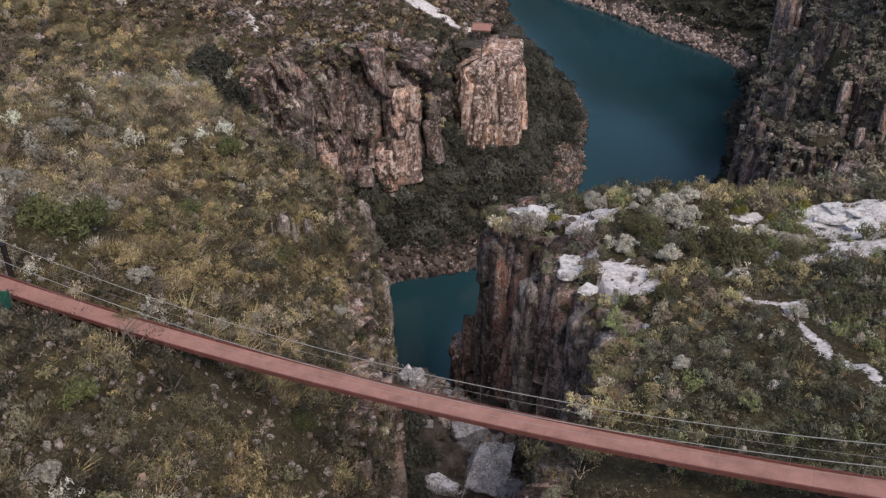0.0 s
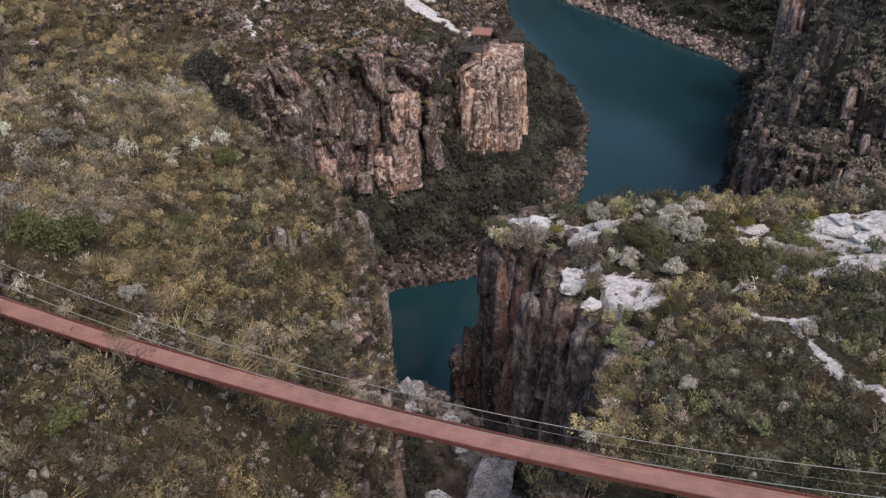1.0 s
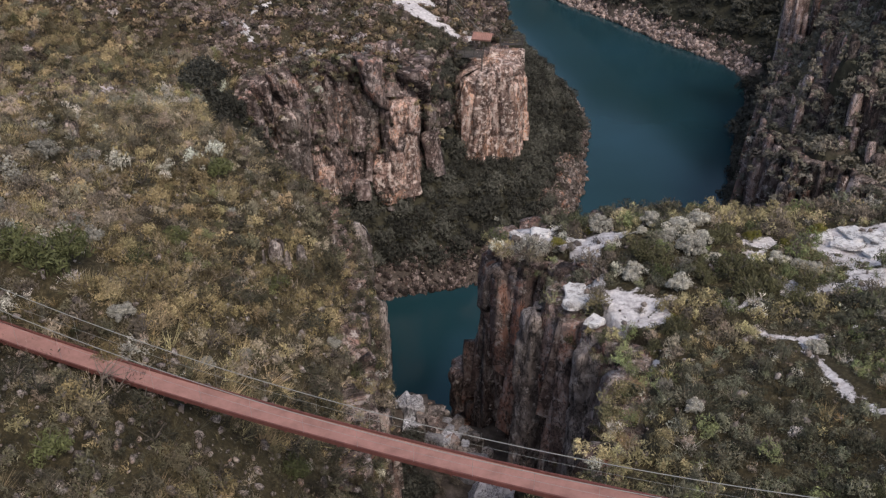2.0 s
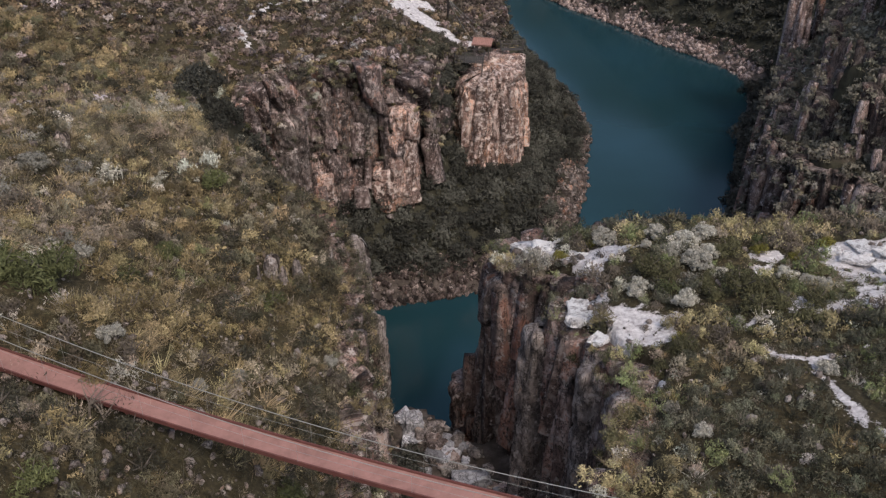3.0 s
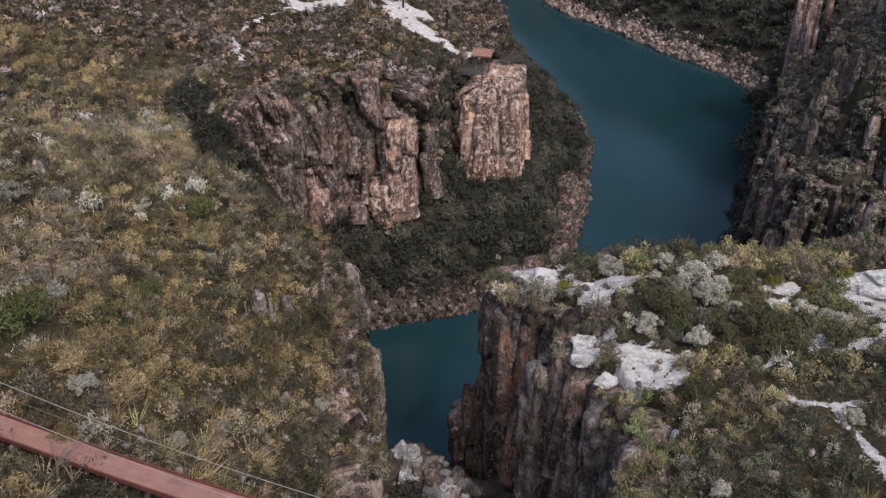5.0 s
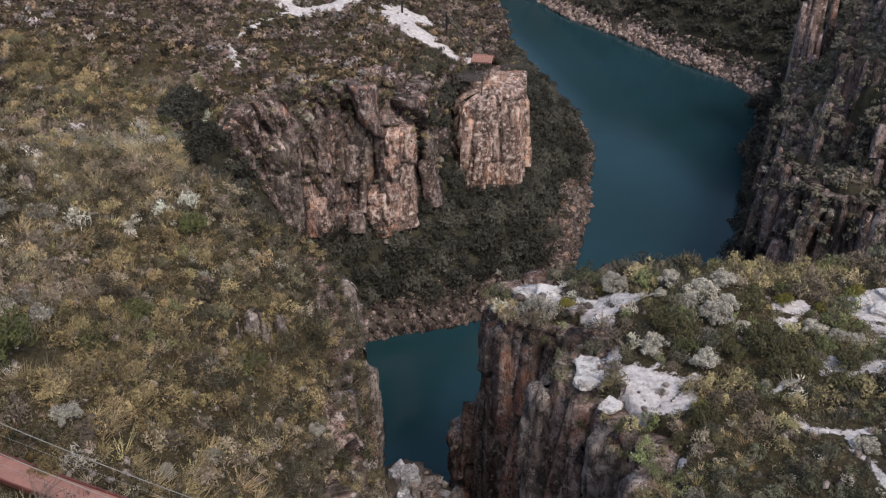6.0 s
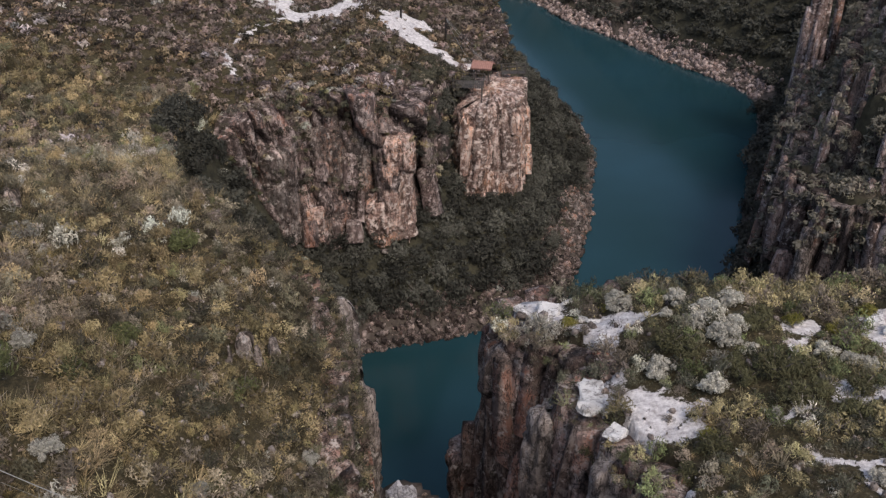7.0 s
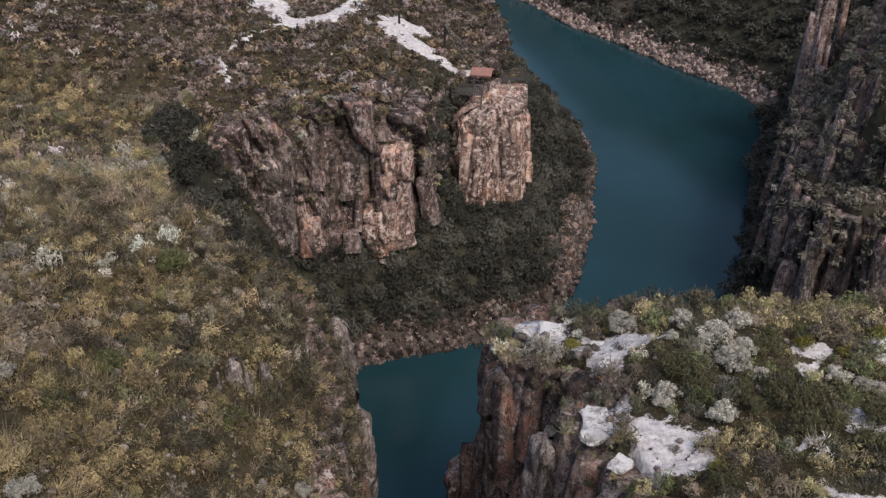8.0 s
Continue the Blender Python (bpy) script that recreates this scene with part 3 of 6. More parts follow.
build_ground()
build_water()
CLIFF_SPUR = cliff("cliff_spur", L_WEST[:50], P_WEST, top_west, ROCK_HEAD, "dark stained quartzite cliff under a scrubby hillside", 0.55, 3, big=(2.0, 8), crest=0.4, lean=0.03, cleft=0.9)
CLIFF_WEST = cliff("cliff_west", L_WEST[49:], P_WEST, top_west, ROCK_MID, "broken brown and orange quartzite cliff under scrub", 1.6, 12, gap=0.28, rise=0.3, big=(2.9, 10), crest=1.3, lean=0.14, relief=3.6, cleft=1.6, slant=0.4, grain=0.3)
CLIFF_CAP = cliff("cliff_cap", L_CAP, P_CAP, top_cap, ROCK_HEAD, "tall jointed quartzite cliff rising from the water", 1.0, 8, gap=0.2, rise=0.34, big=(2.1, 12), lean=0.02, crest=0.5, cleft=1.0, grain=0.22)
CLIFF_EAST = cliff("cliff_east", L_EAST, P_EAST, top_east, ROCK_GREY, "grey rock buttresses among dark trees", 1.2, 17, gap=0.34, rise=0.4, big=(1.7, 18), cleft=1.1, lean=0.02, relief=1.0, grain=0.12)

TIERS = {}
for tier, l, poly, seed in ((1, L_TIER_1, P_TIER_1, 18), (2, L_TIER_2, P_TIER_2, 19)):
    TIERS[tier] = cliff("cliff_east_tier_%d" % tier, l, poly, lambda x, y: top_east(x, y) + 0.6, ROCK_GREY, "grey and rust rock ribs above the east shelf", 0.7, seed, gap=0.34, rise=0.36, big=(1.5, 12), cleft=0.9, relief=0.6, crest=0.2, grain=0.12,
          foot=lambda x, y: top_east(x, y) - 5.5)


def stack(name, x, y, rx, ry, top, foot, mat, label, seed, jag=0.8, out=0.35, turn=0.0, big=(1.1, 3.5)):
    """A free-standing column of rock."""
    n = 10
    pts = []
    for i in range(n):
        a = 2 * math.pi * i / n
        k = 0.85 + 0.3 * hash2(np.array([i]), np.array([seed]), 3)[0]
        u, v = rx * k * math.cos(a), ry * k * math.sin(a)
        pts.append((x + u * math.cos(turn) - v * math.sin(turn), y + u * math.sin(turn) + v * math.cos(turn)))
    l = np.array(pts)
    ob = cliff(name, l, l, lambda a, b: top + 0 * a, mat, label, out, seed, 0.16, 0.22, True, foot, jag, big, 0.02, 0.6, grain=0.15)
    return tagged(ob, label, "rock", kind="structure")


ROCK_PILLAR = cliff("rock_pillar", PILLAR, PILLAR, top_pillar, ROCK_WARM, "pink and orange quartzite pillar below a lookout", 0.75, 23, gap=0.2, rise=0.24, closed=True,
      foot=4.0, big=(1.15, 6), lean=0.03, cleft=0.8, relief=0.5, grain=0.2)
stack("rock_column", 5.9, 52.9, 0.75, 0.75, 30.0, 12.0, ROCK_PALE, "pale lichened rock column standing off the cliff", 31)
stack("rock_column", 8.7, 47.5, 0.8, 0.8, 31.2, 14.0, ROCK_PALE, "pale rock column under a sandy ledge", 33)
stack("rock_column", 10.4, 45.2, 0.7, 0.7, 31.6, 16.0, ROCK_PALE, "pale rock column on the cliff's shoulder", 34)
stack("rock_column", 4.6, 61.6, 1.2, 1.3, 28.4, 2.0, ROCK_DARK, "dark rock column at the tip of the headland", 35, 1.0, 0.5)
stack("rock_column", 6.3, 61.5, 1.0, 1.2, 28.9, 2.0, ROCK_DARK, "dark rock column beside the headland", 36, 1.0, 0.5)
stack("rock_column", -4.7, 59.3, 0.5, 0.6, 26.4, 6.0, ROCK_PALE, "grey rock column at the lip of the scrub slope", 37)
stack("rock_column", -6.3, 63.0, 0.75, 0.8, 30.6, 8.0, ROCK_PALE, "pale rock tooth at the corner of the hillside", 38)


def rock_rib(x, y, wide, top, foot, seed, label, count=6):
    """Sharp upright slabs of jointed rock, standing side by side and stepping down outwards."""
    r = random.Random(seed)
    vs, fs = [], []
    for i in range(count):
        w, d = r.uniform(0.45, 0.95) * wide, r.uniform(0.6, 1.2) * wide
        h = (top - foot) * (1.0 if i == 0 else r.uniform(0.45, 0.97))
        v, f = block_template(seed * 31 + i)
        turn, ox, oy = r.uniform(-0.35, 0.35) - 0.3, r.uniform(-0.9, 0.9) * wide, r.uniform(-0.8, 0.8) * wide
        q = np.stack([v[:, 0] * w * (1.25 - 0.35 * v[:, 2]), v[:, 1] * d * (1.25 - 0.35 * v[:, 2]), v[:, 2] * h], 1)
        c, n = math.cos(turn), math.sin(turn)
        vs.append(np.stack([q[:, 0] * c - q[:, 1] * n + x + ox, q[:, 0] * n + q[:, 1] * c + y + oy, q[:, 2] + foot], 1))
        fs.append(f + 16 * i)
    return tagged(new("rock_rib", mesh_from("rock_rib", np.vstack(vs), np.vstack(fs), ROCK_RIB)), label, "rock", kind="structure")


def block_template(seed):
    """An upright block with chipped, uneven rings."""
    r = np.random.default_rng(seed)
    ring = np.array([(-1, -1), (1, -1), (1, 1), (-1, 1)]) * 0.5
    rows = []
    for z, k in ((0, 1.0), (0.45, 1.0), (0.86, 0.96), (1.0, 0.72)):
        rows.append(np.c_[ring * k + r.uniform(-0.07, 0.07, (4, 2)), np.full(4, z) + r.uniform(-0.05, 0.05, 4)])
    f = [[4 * i + j, 4 * i + (j + 1) % 4, 4 * i + 4 + (j + 1) % 4, 4 * i + 4 + j] for i in range(3) for j in range(4)] + [[12, 13, 14, 15]]
    return np.vstack(rows), np.array(f)


for i, (px, py, w, top, foot) in enumerate(((39.4, 101.4, 0.6, 15.6, 2), (40.8, 97.6, 0.8, 17.4, 2), (42.8, 99.6, 0.7, 18.6, 4), (43.6, 95.4, 0.9, 18.0, 3), (45.8, 93.4, 0.8, 17.0, 4),
                                             (43.0, 112.2, 1.0, 20.0, 4), (44.6, 106.6, 0.8, 23.5, 12), (47.6, 111.4, 0.9, 27.4, 16), (50.4, 107.6, 0.8, 27.0, 16), (47.0, 101.0, 0.8, 23.0, 12), (49.6, 98.8, 0.8, 24.0, 14), (48.6, 120.4, 1.0, 24.0, 8), (52.6, 116.0, 0.9, 29.0, 16))):
    rock_rib(px, py, w, top, foot, 60 + i, "rust-streaked upright rock rib among dark trees")
for px, py, w, top in ((54.4, 148.0, 1.5, 32.0), (54.0, 144.6, 1.1, 22.0), (58.4, 149.0, 1.0, 30.0), (53.6, 141.8, 0.8, 13.5)):
    rock_rib(px, py, w, top, 5, int(px * 7), "tall pale rib of rock rising through the far woods")
stack("rock_column", 38.0, 97.6, 0.42, 0.42, 16.0, 1.0, ROCK_PALE, "slender pale pinnacle at the foot of dark woods", 39, 0.8, 0.25)
stack("rock_column", 38.8, 98.3, 0.5, 0.5, 13.2, 1.0, ROCK_DARK, "dark pinnacle at the foot of dark woods", 40, 0.8, 0.25)
stack("rock_column", -5.0, 110.4, 1.25, 1.5, 21.2, 8.5, ROCK_WARM, "orange rock prow of the broken cliff", 41, 2.2, 0.8, 0.3, (1.3, 5))
stack("rock_column", -6.3, 110.0, 1.9, 1.4, 14.0, 7.5, ROCK_WARM, "pink rock foot of the broken cliff", 42, 3.2, 0.9, 0.2, (1.3, 5))
stack("rock_column", -14.3, 107.3, 1.0, 1.0, 13.5, 9.0, ROCK_WARM, "pink rock foot among dark trees", 43, 1.4, 0.5)
stack("rock_column", -9.6, 111.0, 1.6, 1.3, 22.0, 8.0, ROCK_DARK, "stained rock buttress of the broken cliff", 44, 1.6, 0.6)
stack("rock_column", -13.2, 109.2, 1.8, 1.2, 22.4, 8.0, ROCK_DARK, "stained rock buttress of the broken cliff", 45, 1.6, 0.6)
stack("rock_column", -18.0, 105.6, 1.8, 1.2, 21.5, 10.0, ROCK_DARK, "stained rock buttress by the ravine's head", 46, 1.6, 0.6)


# ---- the suspended footbridge ----
HALF_DECK = 0.52
BRIDGE_FROM, BRIDGE_TO = -27.5, 31.25


def deck_at(s, side=0.0, up=0.0):
    c, n = math.cos(BRIDGE_TURN), math.sin(BRIDGE_TURN)
    return Vector((s * c - side * n, BRIDGE_Y + s * n + side * c, BRIDGE_Z + RISE * s + SAG * s * s + up))


def rail_height(s):
    return 1.06 + 0.0021 * s * s


def tube(name, pts, radius, mat, parent, label=""):
    cu = bpy.data.curves.new(name, "CURVE")
    cu.dimensions, cu.bevel_depth, cu.bevel_resolution = "3D", radius, 1
    sp = cu.splines.new("POLY")
    sp.points.add(len(pts) - 1)
    for q, v in zip(sp.points, pts):
        q.co = (*v, 1)
    tmp = new(name, cu)
    me = bpy.data.meshes.new_from_object(tmp.evaluated_get(bpy.context.evaluated_depsgraph_get()))
    bpy.data.objects.remove(tmp)
    me.materials.append(mat)
    ob = new(name, me)
    ob.parent = parent
    if label:
        tagged(ob, label)
    return ob


def build_bridge():
    bridge = tagged(new("suspension_footbridge"), "red suspended footbridge with steel cable handrails over the gorge", "bridge")
    panel, s = 1.25, BRIDGE_FROM
    while s < BRIDGE_TO:
        bm = bmesh.new()
        a, b = deck_at(s + 0.002), deck_at(s + panel - 0.002)
        d = b - a
        m = Matrix.Translation((a + b) / 2) @ d.to_track_quat("X", "Z").to_matrix().to_4x4()
        add_box(bm, (d.length, 2 * HALF_DECK, 0.06), m, 0.004)
        part("deck_panel", bm, DECK, bridge)
        s += panel
    ss = np.arange(BRIDGE_FROM, BRIDGE_TO + 0.1, 0.6)
    for side in (-1, 1):
        bm = bmesh.new()
        for u, v in zip(ss[:-1], ss[1:]):
            a, b = deck_at(u, side * (HALF_DECK + 0.035), 0.03), deck_at(v, side * (HALF_DECK + 0.035), 0.03)
            m = Matrix.Translation((a + b) / 2) @ (b - a).to_track_quat("X", "Z").to_matrix().to_4x4()
            add_box(bm, ((b - a).length, 0.07, 0.2), m)
        part("edge_beam", bm, DECK_EDGE, bridge, "darker red edge beam")
        tube("handrail_cable", [deck_at(u, side * 0.62, rail_height(u)) for u in ss], 0.018, STEEL, bridge, "pale steel handrail cable")
        tube("middle_cable", [deck_at(u, side * 0.6, 0.62 * rail_height(u)) for u in ss], 0.006, STEEL, bridge)
        for u in np.arange(BRIDGE_FROM + 1.5, BRIDGE_TO, 2.5):
            tube("hanger", [deck_at(u, side * 0.58, 0.05), deck_at(u, side * 0.62, rail_height(u))], 0.005, STEEL, bridge)
        bm = bmesh.new()
        foot, head = deck_at(-24.1, side * 0.66, -0.7), deck_at(-24.1, side * 0.66, 2.06)
        add_box(bm, (0.24, 0.2, (head - foot).length), Matrix.Translation((foot + head) / 2) @ Matrix.Rotation(BRIDGE_TURN, 4, "Z"), 0.02)
        add_box(bm, (0.34, 0.3, 0.06), Matrix.Translation(head) @ Matrix.Rotation(BRIDGE_TURN, 4, "Z"), 0.01)
        part("anchor_post", bm, IRON, bridge, "dark iron anchor post")
    for u in np.arange(BRIDGE_FROM + 0.6, BRIDGE_TO, 2.5):
        bm = bmesh.new()
        add_box(bm, (0.08, 2 * HALF_DECK + 0.16, 0.1), Matrix.Translation(deck_at(u, 0, -0.09)) @ Matrix.Rotation(BRIDGE_TURN, 4, "Z"))
        part("cross_beam", bm, DECK_EDGE, bridge)
    return bridge


build_bridge()


def build_screen():
    """The green screened enclosure beside the landing."""
    thing = tagged(new("screened_enclosure"), "low dark green mesh enclosure by the bridge landing", "enclosure")
    o = deck_at(-22.7, -2.7)
    o.z = float(ground_height(np.array([o.x]), np.array([o.y]))[0])
    turn = Matrix.Translation(o) @ Matrix.Rotation(BRIDGE_TURN + 0.5, 4, "Z")
    for i, (x, y, w, d) in enumerate(((0, -0.6, 2.4, 0.03), (0, 0.6, 2.4, 0.03), (1.2, 0, 0.03, 1.2))):
        bm = bmesh.new()
        add_box(bm, (w, d, 0.8), turn @ Matrix.Translation((x, y, 0.35)), 0.004)
        part("screen_panel", bm, NET, thing)
    for x, y in ((-1.2, -0.6), (1.2, -0.6), (1.2, 0.6), (-1.2, 0.6)):
        bm = bmesh.new()
        add_box(bm, (0.08, 0.08, 1.0), turn @ Matrix.Translation((x, y, 0.35)), 0.006)
        part("post", bm, TIMBER, thing)


build_screen()


# ---- the lookout on the pillar ----
def build_kiosk():
    k = tagged(new("lookout_kiosk"), "small open kiosk with a red tiled roof on a rocky pillar", "kiosk")
    base = Matrix.Translation((5.3, 125.4, 21.75)) @ Matrix.Rotation(-0.22, 4, "Z") @ Matrix.Scale(0.84, 4)
    for x in (-1.05, 1.05):
        for y in (-0.95, 0.95):
            bm = bmesh.new()
            add_box(bm, (0.13, 0.13, 2.0), base @ Matrix.Translation((x, y, 0.9)), 0.01)
            part("post", bm, TIMBER, k)
    # two slopes of pan tiles and a ridge
    for sgn in (-1, 1):
        bm = bmesh.new()
        slope = base @ Matrix.Translation((0, sgn * 0.72, 2.02)) @ Matrix.Rotation(-sgn * 0.38, 4, "X")
        for i in range(11):
            x = -1.4 + 0.28 * i
            add_bar(bm, slope @ Vector((x, -0.82, 0)), slope @ Vector((x, 0.82, 0)), 0.15, 6)
        add_box(bm, (2.9, 1.62, 0.05), slope @ Matrix.Translation((0, 0, -0.05)))
        part("roof_slope", bm, ROOF, k, "weathered red tiled roof slope")
    bm = bmesh.new()
    add_bar(bm, base @ Vector((-1.5, 0, 2.38)), base @ Vector((1.5, 0, 2.38)), 0.12, 8)
    part("ridge", bm, ROOF, k)
    return k


def build_platform(name, m, w, d, boards_along_x, label, legs=1.6):
    p = tagged(new(name), label, "platform")
    n = int((d if boards_along_x else w) / 0.24)
    for i in range(n):
        bm = bmesh.new()
        if boards_along_x:
            add_box(bm, (w, 0.2, 0.05), m @ Matrix.Translation((0, -d / 2 + 0.24 * (i + 0.5), 0)), 0.006)
        else:
            add_box(bm, (0.2, d, 0.05), m @ Matrix.Translation((-w / 2 + 0.24 * (i + 0.5), 0, 0)), 0.006)
        part("board", bm, TIMBER, p)
    corners = [(-w / 2, -d / 2), (w / 2, -d / 2), (w / 2, d / 2), (-w / 2, d / 2)]
    for (ax, ay), (bx, by) in zip(corners, corners[1:] + corners[:1]):
        count = max(2, int(math.hypot(bx - ax, by - ay) / 0.95))
        for i in range(count):
            t = i / count
            x, y = ax + (bx - ax) * t, ay + (by - ay) * t
            bm = bmesh.new()
            add_box(bm, (0.09, 0.09, 0.98), m @ Matrix.Translation((x, y, 0.49)), 0.008)
            part("rail_post", bm, TIMBER, p)
        for h in (0.5, 0.95):
            bm = bmesh.new()
            add_bar(bm, m @ Vector((ax, ay, h)), m @ Vector((bx, by, h)), 0.045, 6)
            part("rail", bm, TIMBER, p)
    for x, y in corners:
        bm = bmesh.new()
        add_bar(bm, m @ Vector((x * 0.9, y * 0.9, -legs)), m @ Vector((x * 0.9, y * 0.9, 0)), 0.07, 6)
        part("leg", bm, TIMBER, p)
    return p


build_kiosk()
build_platform("viewing_platform", pose(3.5, 122.9, 21.75, 0, 0, -4), 3.7, 2.4, False, "grey weathered timber viewing platform with railings on the pillar", 2.6)
build_platform("viewing_platform", pose(9.3, 128.0, 21.4, 0, 0, 4), 3.0, 1.1, True, "narrow grey timber viewing platform jutting over the water")


def ground_z(x, y):
    return float(ground_height(np.array([x], float), np.array([y], float))[0])


def build_post(name, x, y, h, r, mat, label):
    p = tagged(new(name), label, "post")
    z = ground_z(x, y)
    bm = bmesh.new()
    bmesh.ops.create_cone(bm, cap_ends=True, segments=8, radius1=r, radius2=r * 0.85, depth=h + 0.4, matrix=pose(x, y, z + h / 2 - 0.2))
    part("shaft", bm, mat, p)
    bm = bmesh.new()
    bmesh.ops.create_cone(bm, cap_ends=True, segments=8, radius1=r * 1.25, radius2=r * 0.5, depth=0.12, matrix=pose(x, y, z + h + 0.05))
    part("cap", bm, mat, p)
    return Vector((x, y, z + h))


head = build_post("cable_post", 0.8, 138.2, 2.9, 0.13, IRON, "dark wooden post carrying stay wires above the path")
build_post("trail_post", -5.3, 139.8, 1.5, 0.16, IRON, "short dark timber post beside the white sand path")
stays = tagged(new("stay_wires"), "thin grey stay wires running down to the lookout", "wire")
for to in ((4.0, 128.5, 22.4), (5.6, 129.0, 22.6), (6.4, 127.4, 23.6)):
    a, b = head, Vector(to)
    tube("wire", [a.lerp(b, t) - Vector((0, 0, 0.35 * 4 * t * (1 - t))) for t in np.linspace(0, 1, 9)], 0.016, STEEL, stays)
fence = tagged(new("timber_fence"), "short weathered timber fence beside the sandy path", "fence")
for i in range(6):
    x, y = 0.9 + 0.5 * i, 137.6 - 0.35 * i
    bm = bmesh.new()
    add_box(bm, (0.1, 0.1, 1.3), pose(x, y, ground_z(x, y) + 0.5), 0.008)
    part("fence_post", bm, TIMBER, fence)
for h in (0.5, 1.0):
    bm = bmesh.new()
    add_bar(bm, (0.9, 137.6, ground_z(0.9, 137.6) + h), (3.4, 135.85, ground_z(3.4, 135.85) + h), 0.05, 6)
    part("fence_rail", bm, TIMBER, fence)


# ---- boulders ----
def boulder_mesh(seed):
    bm = bmesh.new()
    bmesh.ops.create_icosphere(bm, subdivisions=1, radius=1)
    r = random.Random(seed)
    planes = [(Vector((r.gauss(0, 1), r.gauss(0, 1), r.gauss(0, 1))).normalized(), r.uniform(0.5, 0.8)) for _ in range(9)]
    for v in bm.verts:
        for n, d in planes:
            k = v.co.dot(n)
            if k > d:
                v.co -= n * (k - d)
        v.co *= r.uniform(0.94, 1.06)
    bmesh.ops.scale(bm, vec=(1, r.uniform(0.6, 0.9), r.uniform(0.45, 0.7)), verts=bm.verts)
    co = np.array([v.co[:] for v in bm.verts])
    fc = np.array([[v.index for v in f.verts] for f in bm.faces])
    bm.free()
    return co, fc


ROCKS = [boulder_mesh(i) for i in range(8)]


def turns(n):
    """Random rotation matrices."""
    q = rng.normal(size=(n, 4))
    q /= np.linalg.norm(q, axis=1)[:, None]
    w, x, y, z = q.T
    return np.stack([np.stack([1 - 2 * (y * y + z * z), 2 * (x * y - z * w), 2 * (x * z + y * w)], -1),
                     np.stack([2 * (x * y + z * w), 1 - 2 * (x * x + z * z), 2 * (y * z - x * w)], -1),
                     np.stack([2 * (x * z - y * w), 2 * (y * z + x * w), 1 - 2 * (x * x + y * y)], -1)], 1)


def rock_field(name, pts, sizes, mat, label):
    vs, fs, n = [], [], 0
    rot = turns(len(pts))
    for i, (p, s) in enumerate(zip(pts, sizes)):
        co, fc = ROCKS[i % len(ROCKS)]
        vs.append((co * s) @ rot[i].T + p)
        fs.append(fc + n)
        n += len(co)
    ob = new(name, mesh_from(name, np.vstack(vs), np.vstack(fs), mat))
    return tagged(ob, label, "rocks", kind="stuff")


def along(l, count, lo, hi, start=0.0, end=1.0):
    """Points beside a line, up to some metres off it."""
    d = np.concatenate([[0], np.cumsum(np.hypot(*np.diff(l, axis=0).T))])
    s = rng.uniform(start * d[-1], end * d[-1], count)
    x, y = np.interp(s, d, l[:, 0]), np.interp(s, d, l[:, 1])
    e = 0.5
    tx = np.interp(s + e, d, l[:, 0]) - np.interp(s - e, d, l[:, 0])
    ty = np.interp(s + e, d, l[:, 1]) - np.interp(s - e, d, l[:, 1])
    n = np.hypot(tx, ty) + 1e-9
    o = rng.uniform(lo, hi, count)
    return x - ty / n * o, y + tx / n * o


def on_ground(x, y, lift=0.0):
    return np.stack([x, y, ground_height(x, y) + lift], 1)


LINE_FAR, LINE_EAST = line(SHORE_FAR), line(SHORE_EAST)
x, y = along(LINE_FAR, 6400, -0.5, 4.6, 0.0, 0.55)
keep = (rng.random(len(x)) < np.where(y > 108 * S, 0.6, 1.0)) & ((y < 108 * S) | (inside_by(x, y, W_FAR) < 2.2))
x, y = x[keep], y[keep]
k = y < 93 * S
rock_field("shore_rocks", on_ground(x[k], y[k], 0.05), 0.12 + 0.75 * rng.random(k.sum()) ** 3, ROCK_SHORE, "broken reddish brown rocks along the waterline")
rock_field("shore_rocks", on_ground(x[~k], y[~k], 0.05), 0.14 + 0.7 * rng.random((~k).sum()) ** 3, ROCK_DARK, "broken paler rocks along the wooded point")
x, y = along(LINE_EAST, 3800, -5.2, 0.3, 0.455, 0.97)
rock_field("far_shore_rocks", on_ground(x, y, 0.05), 0.25 + 0.8 * rng.random(len(x)) ** 2, ROCK_BEACH, "broken pinkish rocks along the far shore")
# pale blocks of the stream bed and its lip
n = 200
x, y = rng.uniform(-3.4, 9, n), rng.uniform(38, 61.5, n)
keep = (y > 56) | (x > 1.8)
rock_field("stream_rocks", on_ground(x[keep], y[keep], 0.05), 0.15 + 0.5 * rng.random(keep.sum()) ** 2, ROCK_PALE, "pale grey blocks in the dry stream bed")
# stones lying on the heath and beside the sand
n = 1900
x, y = np.concatenate([rng.uniform(-34, -4, 1000), rng.uniform(-20, -3, 620), rng.uniform(8, 32, 280)]), np.concatenate([rng.uniform(26, 66, 1000), rng.uniform(22, 40, 620), rng.uniform(28, 63, 280)])
rock_field("heath_stones", on_ground(x, y, 0.10), 0.10 + 0.32 * rng.random(n) ** 2.5, ROCK_PALE, "small pale stones scattered over the heath")


